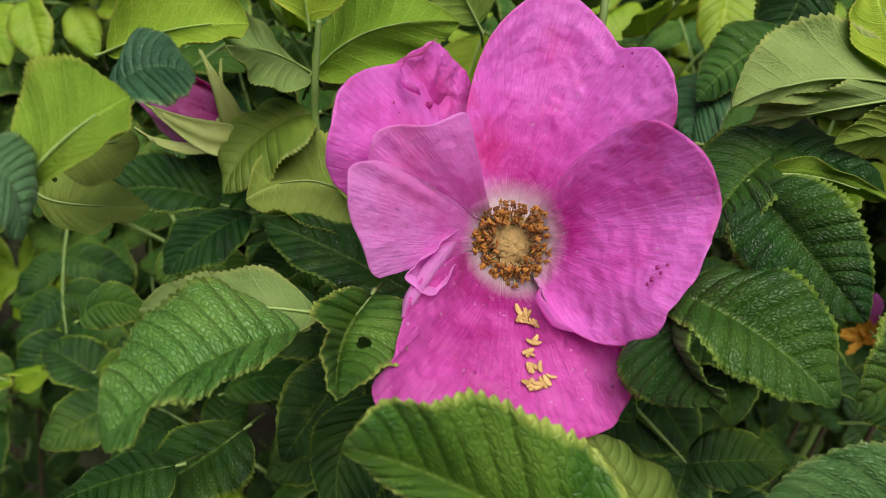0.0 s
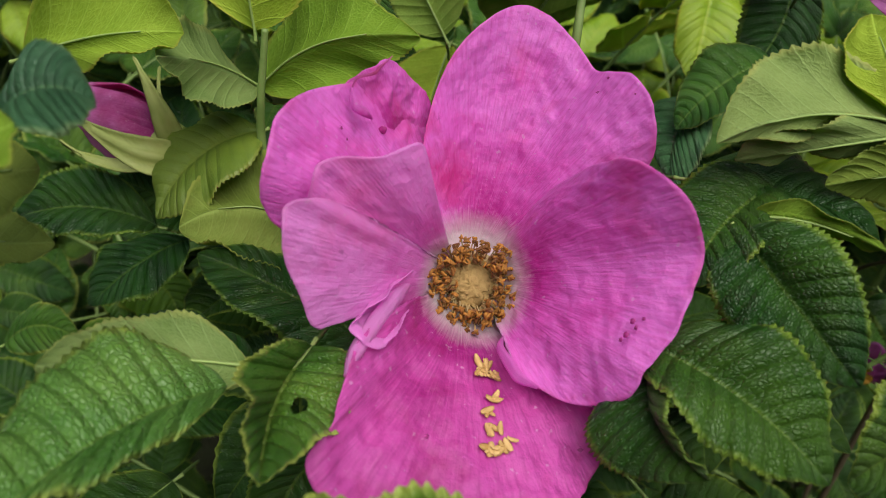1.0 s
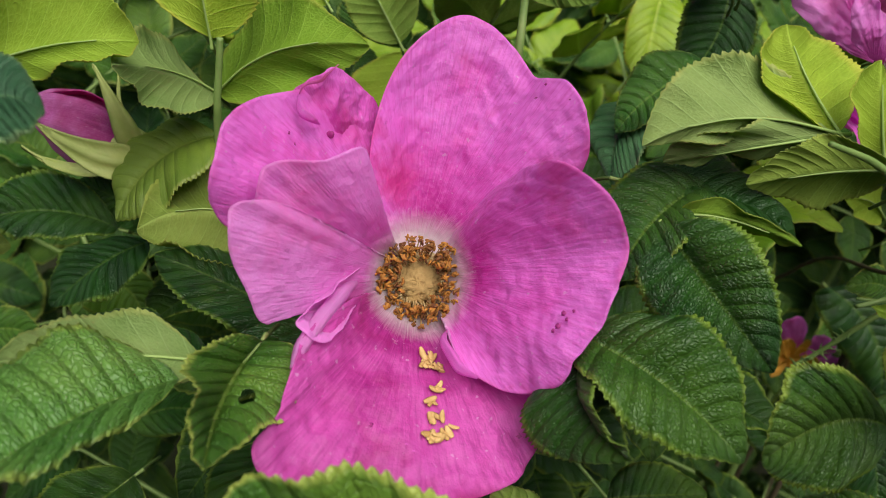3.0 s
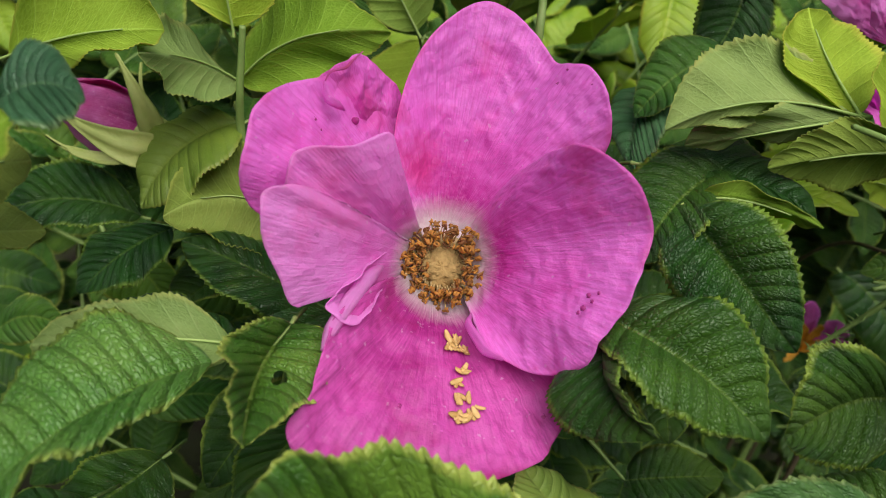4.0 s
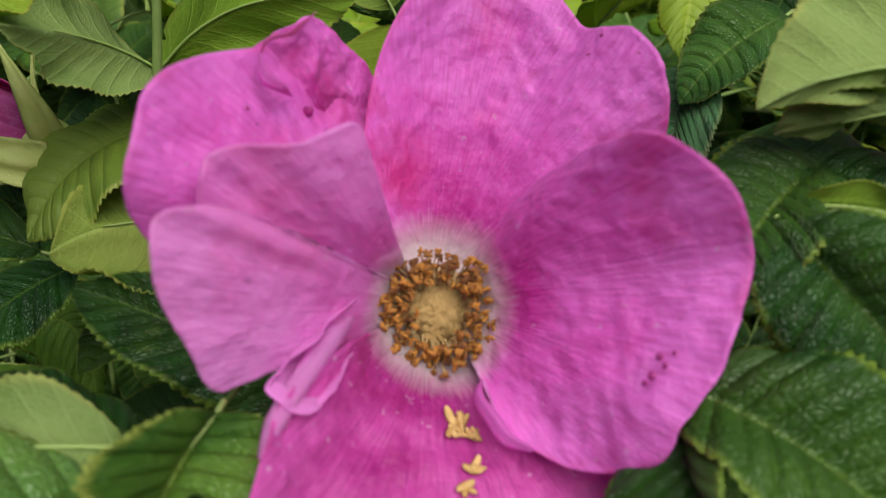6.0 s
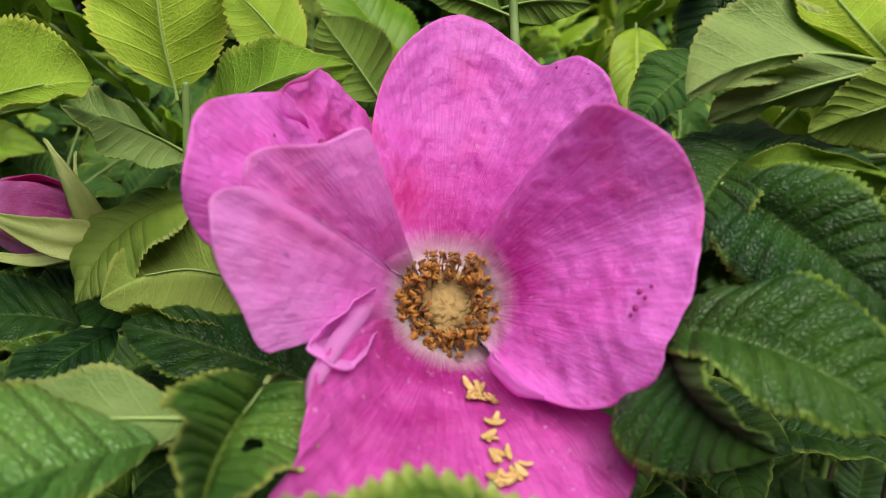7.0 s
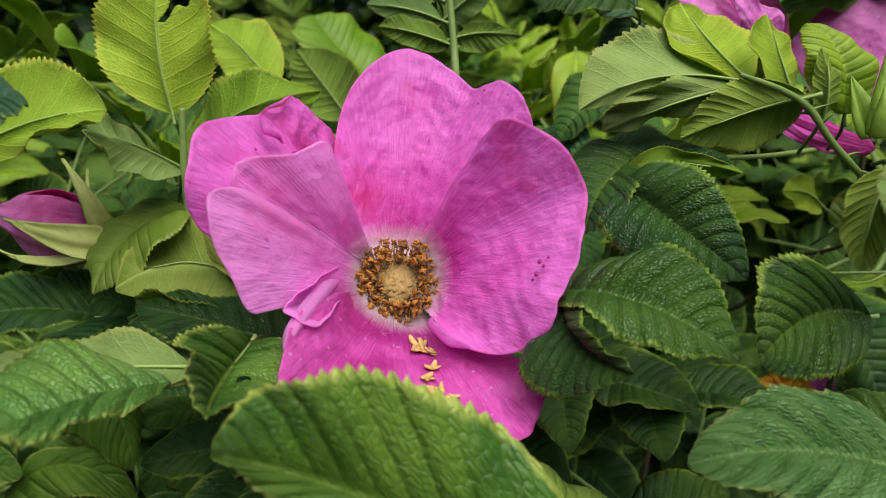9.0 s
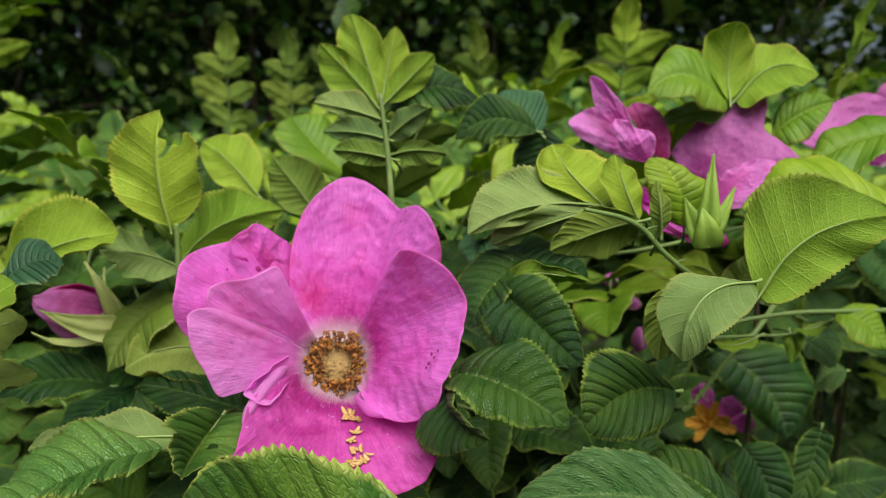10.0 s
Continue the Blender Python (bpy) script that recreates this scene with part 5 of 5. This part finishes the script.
# hidden leaves behind the flower, added to keep top light off the depths
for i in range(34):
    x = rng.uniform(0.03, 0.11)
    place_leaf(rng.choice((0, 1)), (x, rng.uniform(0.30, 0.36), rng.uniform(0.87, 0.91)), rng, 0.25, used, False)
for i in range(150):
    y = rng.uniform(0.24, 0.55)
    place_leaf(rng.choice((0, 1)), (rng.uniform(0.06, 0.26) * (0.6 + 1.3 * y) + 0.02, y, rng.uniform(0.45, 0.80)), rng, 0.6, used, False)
# sprays that stand out of the hedge further back
def spray(kind, spot, way):
    q = Vector(way).to_track_quat("Y", "Z")
    m = Matrix.LocRotScale(mm_vec(spot), q, None)
    copy_thing(KINDS[kind], m)


def mm_vec(p):
    return Vector(p) / 1000.0


for kind, spot, way in (
    (2, (-200, 470, 965), (0.8, -0.3, 0.5)), (2, (-190, 430, 935), (0.9, 0.0, 0.4)),
    (4, (-270, 640, 1105), (0.8, -0.3, 0.25)), (4, (-245, 600, 1050), (0.2, -0.3, 0.9)),
    (2, (-82, 753, 1005), (0.02, -0.15, 1)), (2, (-22, 800, 1005), (-0.05, -0.15, 1)), (2, (-120, 700, 985), (-0.5, -0.2, 0.8)),
    (4, (284, 577, 1010), (0, -0.2, 1)), (4, (228, 632, 1000), (0.2, -0.2, 1)), (2, (184, 689, 1005), (-0.2, -0.2, 1)), (4, (400, 463, 1000), (0.2, -0.2, 1)),
    (5, (180, 330, 955), (0.5, -0.5, 0.7)), (5, (225, 350, 960), (0.3, -0.5, 0.8)),
    (2, (70, 365, 945), (0.3, -0.4, 0.8)), (4, (120, 400, 960), (0.5, -0.4, 0.7)), (4, (-30, 390, 940), (-0.6, -0.4, 0.7))):
    spray(kind, spot, way)
for k, ob in enumerate(KINDS):
    if k not in used:
        ob.matrix_basis = pose(0.2 + 0.05 * k, 0.6, 0.9, 20, 10, 40)
join_leaves("rose_foliage", "deeper green rose foliage filling the hedge", JOINED)


def leaf_cloud(name, label, category, spots, size, mat_pair, seed, parent=None):
    """Many small folded leaves as one mesh."""
    rng = np.random.default_rng(seed)
    n = len(spots)
    face = unit(np.stack([rng.normal(0, 0.6, n), rng.normal(-0.35, 0.6, n), np.full(n, 0.75)], -1))
    way = unit(np.cross(face, rng.normal(0, 1, (n, 3))))
    side = np.cross(way, face)
    sz = size * rng.uniform(0.6, 1.25, (n, 1))
    b, t = spots - way * sz * 0.5, spots + way * sz * 0.5 - face * sz * 0.12
    rib = [b, spots - way * sz * 0.2 + face * sz * 0.03, spots + way * sz * 0.18 + face * sz * 0.02, t]
    lift = face * sz * 0.09
    left = [spots - way * sz * 0.24 - side * sz * 0.27 + lift, spots + way * sz * 0.18 - side * sz * 0.25 + lift]
    right = [spots - way * sz * 0.24 + side * sz * 0.27 + lift, spots + way * sz * 0.18 + side * sz * 0.25 + lift]
    verts = np.stack(rib + left + right, 1).reshape(-1, 3)
    uv1 = np.array([(0, 0.5), (0.3, 0.5), (0.68, 0.5), (1, 0.5), (0.26, 0.05), (0.68, 0.05), (0.26, 0.95), (0.68, 0.95)])
    faces, index = [], []
    for i in range(n):
        o = 8 * i
        faces += [(o, o + 4, o + 1), (o + 1, o + 4, o + 5, o + 2), (o + 2, o + 5, o + 3), (o, o + 1, o + 6), (o + 1, o + 2, o + 7, o + 6), (o + 2, o + 3, o + 7)]
        index += [i % 3 == 0] * 6
    ob = link_mesh(name, verts, faces, mat_pair, parent, np.tile(uv1, (n, 1)), [int(k) for k in index])
    return ob


# ---- more rose bushes behind, in the same hedge ----
FAR = (LEAF_MATS["mid"][0], LEAF_MATS["young"][0])
FAR_DARK = (LEAF_MATS["dark"][0], LEAF_MATS["mid"][0])
nrg = np.random.default_rng(8)
# the last four bushes stand unseen at the sides, added to block side light
for bx, by, top, wide, count in ((-0.95, 1.8, 1.0, 0.55, 1500), (-0.25, 2.1, 0.95, 0.5, 1300), (0.5, 1.8, 1.12, 0.55, 1500), (1.15, 2.0, 1.15, 0.6, 1600), (1.9, 2.3, 1.2, 0.6, 1500), (-1.7, 2.4, 1.2, 0.7, 1600), (0.25, 3.0, 1.15, 0.8, 1600), (1.3, 3.4, 1.25, 0.9, 1700), (-1.3, 0.8, 0.98, 0.5, 1400), (1.5, 0.85, 1.0, 0.5, 1400), (-2.2, 1.3, 1.0, 0.55, 1400), (2.4, 1.3, 1.05, 0.55, 1400)):
    th = nrg.uniform(0, 2 * np.pi, count)
    rad = nrg.uniform(0, 1, count) ** 0.6
    h = top * (0.15 + 0.85 * nrg.uniform(0, 1, count) ** 0.5)
    shell = np.sqrt(np.clip(1.15 - (h / top - 0.45) ** 2 * 2.6, 0.15, 1))
    spots = np.stack([bx + wide * rad * shell * np.cos(th), by + wide * rad * shell * np.sin(th), h + 0.05 * np.sin(7 * th)], -1)
    bush = holder("rose_bush", "leafy green rose bush further along the hedge", "shrub", "rose bushes", (bx, by, 0))
    leaf_cloud("crown", "", "", spots, 0.052, FAR if by < 2.6 else FAR_DARK, int(count + by * 10), bush)
    for j in range(5):
        a = j * 1.3
        tube("cane", [(bx + 0.05 * math.cos(a), by + 0.05 * math.sin(a), 0), (bx + 0.2 * wide * math.cos(a), by + 0.2 * wide * math.sin(a), top * 0.5), (bx + 0.5 * wide * math.cos(a), by + 0.5 * wide * math.sin(a), top * 0.92)], [0.008, 0.006, 0.003], BARK, bush, 6)

# ---- an unseen hedge behind the path, added to block low sky light from the roses ----
for hx in (-2.6, -1.3, 0.0, 1.3, 2.6):
    hedge = holder("hedge_bush", "added dark green hedge bush across the path, out of view", "shrub", "hedge bushes", (hx, -2.6, 0))
    hs = np.stack([hx + nrg.uniform(-0.8, 0.8, 3000), -2.6 + nrg.uniform(-0.4, 0.4, 3000), nrg.uniform(0.03, 2.1, 3000)], -1)
    leaf_cloud("crown", "", "", hs, 0.11, FAR_DARK, int(50 + hx * 10), hedge)
    tube("trunk", [(hx, -2.6, 0), (hx, -2.6, 0.9), (hx, -2.6, 1.8)], [0.05, 0.04, 0.02], BARK, hedge, 8)

# ---- dark trees and thicket behind the hedge ----
DEEP = (LEAF_MATS["dark"][0], LEAF_MATS["dark"][1])
for tx, ty, tall, wide in ((-4.0, 4.6, 2.6, 1.3), (-2.3, 4.4, 2.4, 1.2), (-0.7, 4.8, 2.6, 1.3), (0.9, 4.6, 2.3, 1.2), (2.5, 4.8, 2.6, 1.3), (4.2, 4.6, 2.6, 1.3), (6.0, 5.0, 2.8, 1.4)):
    thicket = holder("thicket_bush", "dense dark green bush under the trees", "shrub", "thicket bushes", (tx, ty, 0))
    count = 4200
    centres = np.stack([tx + nrg.normal(0, wide * 0.45, 34), ty + nrg.normal(0, wide * 0.35, 34), nrg.uniform(0.2, tall, 34)], -1)
    spots = centres[nrg.integers(0, 34, count)] + nrg.normal(0, 0.22, (count, 3))
    spots[:, 2] = np.clip(spots[:, 2], 0.03, None)
    for c in centres[:8]:
        tube("branch", [(tx, ty, 0), tuple(0.5 * (np.array((tx, ty, c[2] * 0.9)) + c)), tuple(c)], [0.03, 0.02, 0.006], BARK, thicket, 6, steps=4)
    leaf_cloud("crown", "", "", spots, 0.095, DEEP, int(1000 + tx * 10), thicket)
for tx, ty, tall, wide, count in ((-4.4, 5.6, 7.5, 1.9, 4300), (-2.2, 6.0, 8.0, 1.9, 4300), (0.2, 5.8, 7.6, 1.8, 4300), (2.5, 6.2, 8.2, 2.0, 4300), (5.0, 6.0, 7.8, 2.0, 4300), (-0.8, 8.6, 9.5, 2.4, 4000), (2.2, 8.8, 9.5, 2.4, 4000), (-3.6, 8.8, 9.5, 2.4, 4000), (6.5, 8.2, 9.5, 2.6, 4000), (-6.8, 8.2, 9.5, 2.6, 4000), (-2.2, 11.0, 10, 2.6, 4000), (0.8, 11.2, 10, 2.6, 4000), (4.0, 11.0, 10, 2.6, 4000), (-5.5, 11.0, 10, 2.6, 4000)):
    tree = holder("broadleaf_tree", "dark leafy tree with a dense overhanging crown behind the hedge", "tree", "background trees", (tx, ty, 0))
    tube("trunk", [(tx, ty, 0), (tx + 0.1, ty, tall * 0.35), (tx, ty + 0.1, tall * 0.85)], [0.16, 0.12, 0.03], BARK, tree, 10)
    low = 1.0 if ty > 8 else 2.3
    centres = np.stack([tx + nrg.normal(0, wide * 0.6, 44), ty - (0.9 if ty < 8 else 0) + nrg.normal(0, wide * 0.6, 44), nrg.uniform(low, tall, 44)], -1)
    spots = centres[nrg.integers(0, 44, count)] + nrg.normal(0, 0.42, (count, 3))
    spots[:, 2] = np.clip(spots[:, 2], 0.1, None)
    for c in centres[:9]:
        tube("limb", [(tx, ty, max(0.3, c[2] - 0.8)), tuple(0.5 * (np.array((tx, ty, c[2] - 0.5)) + c)), tuple(c)], [0.05, 0.035, 0.01], BARK, tree, 6, steps=4)
    leaf_cloud("crown", "", "", spots, 0.27, DEEP, int(count + tx * 10), tree)
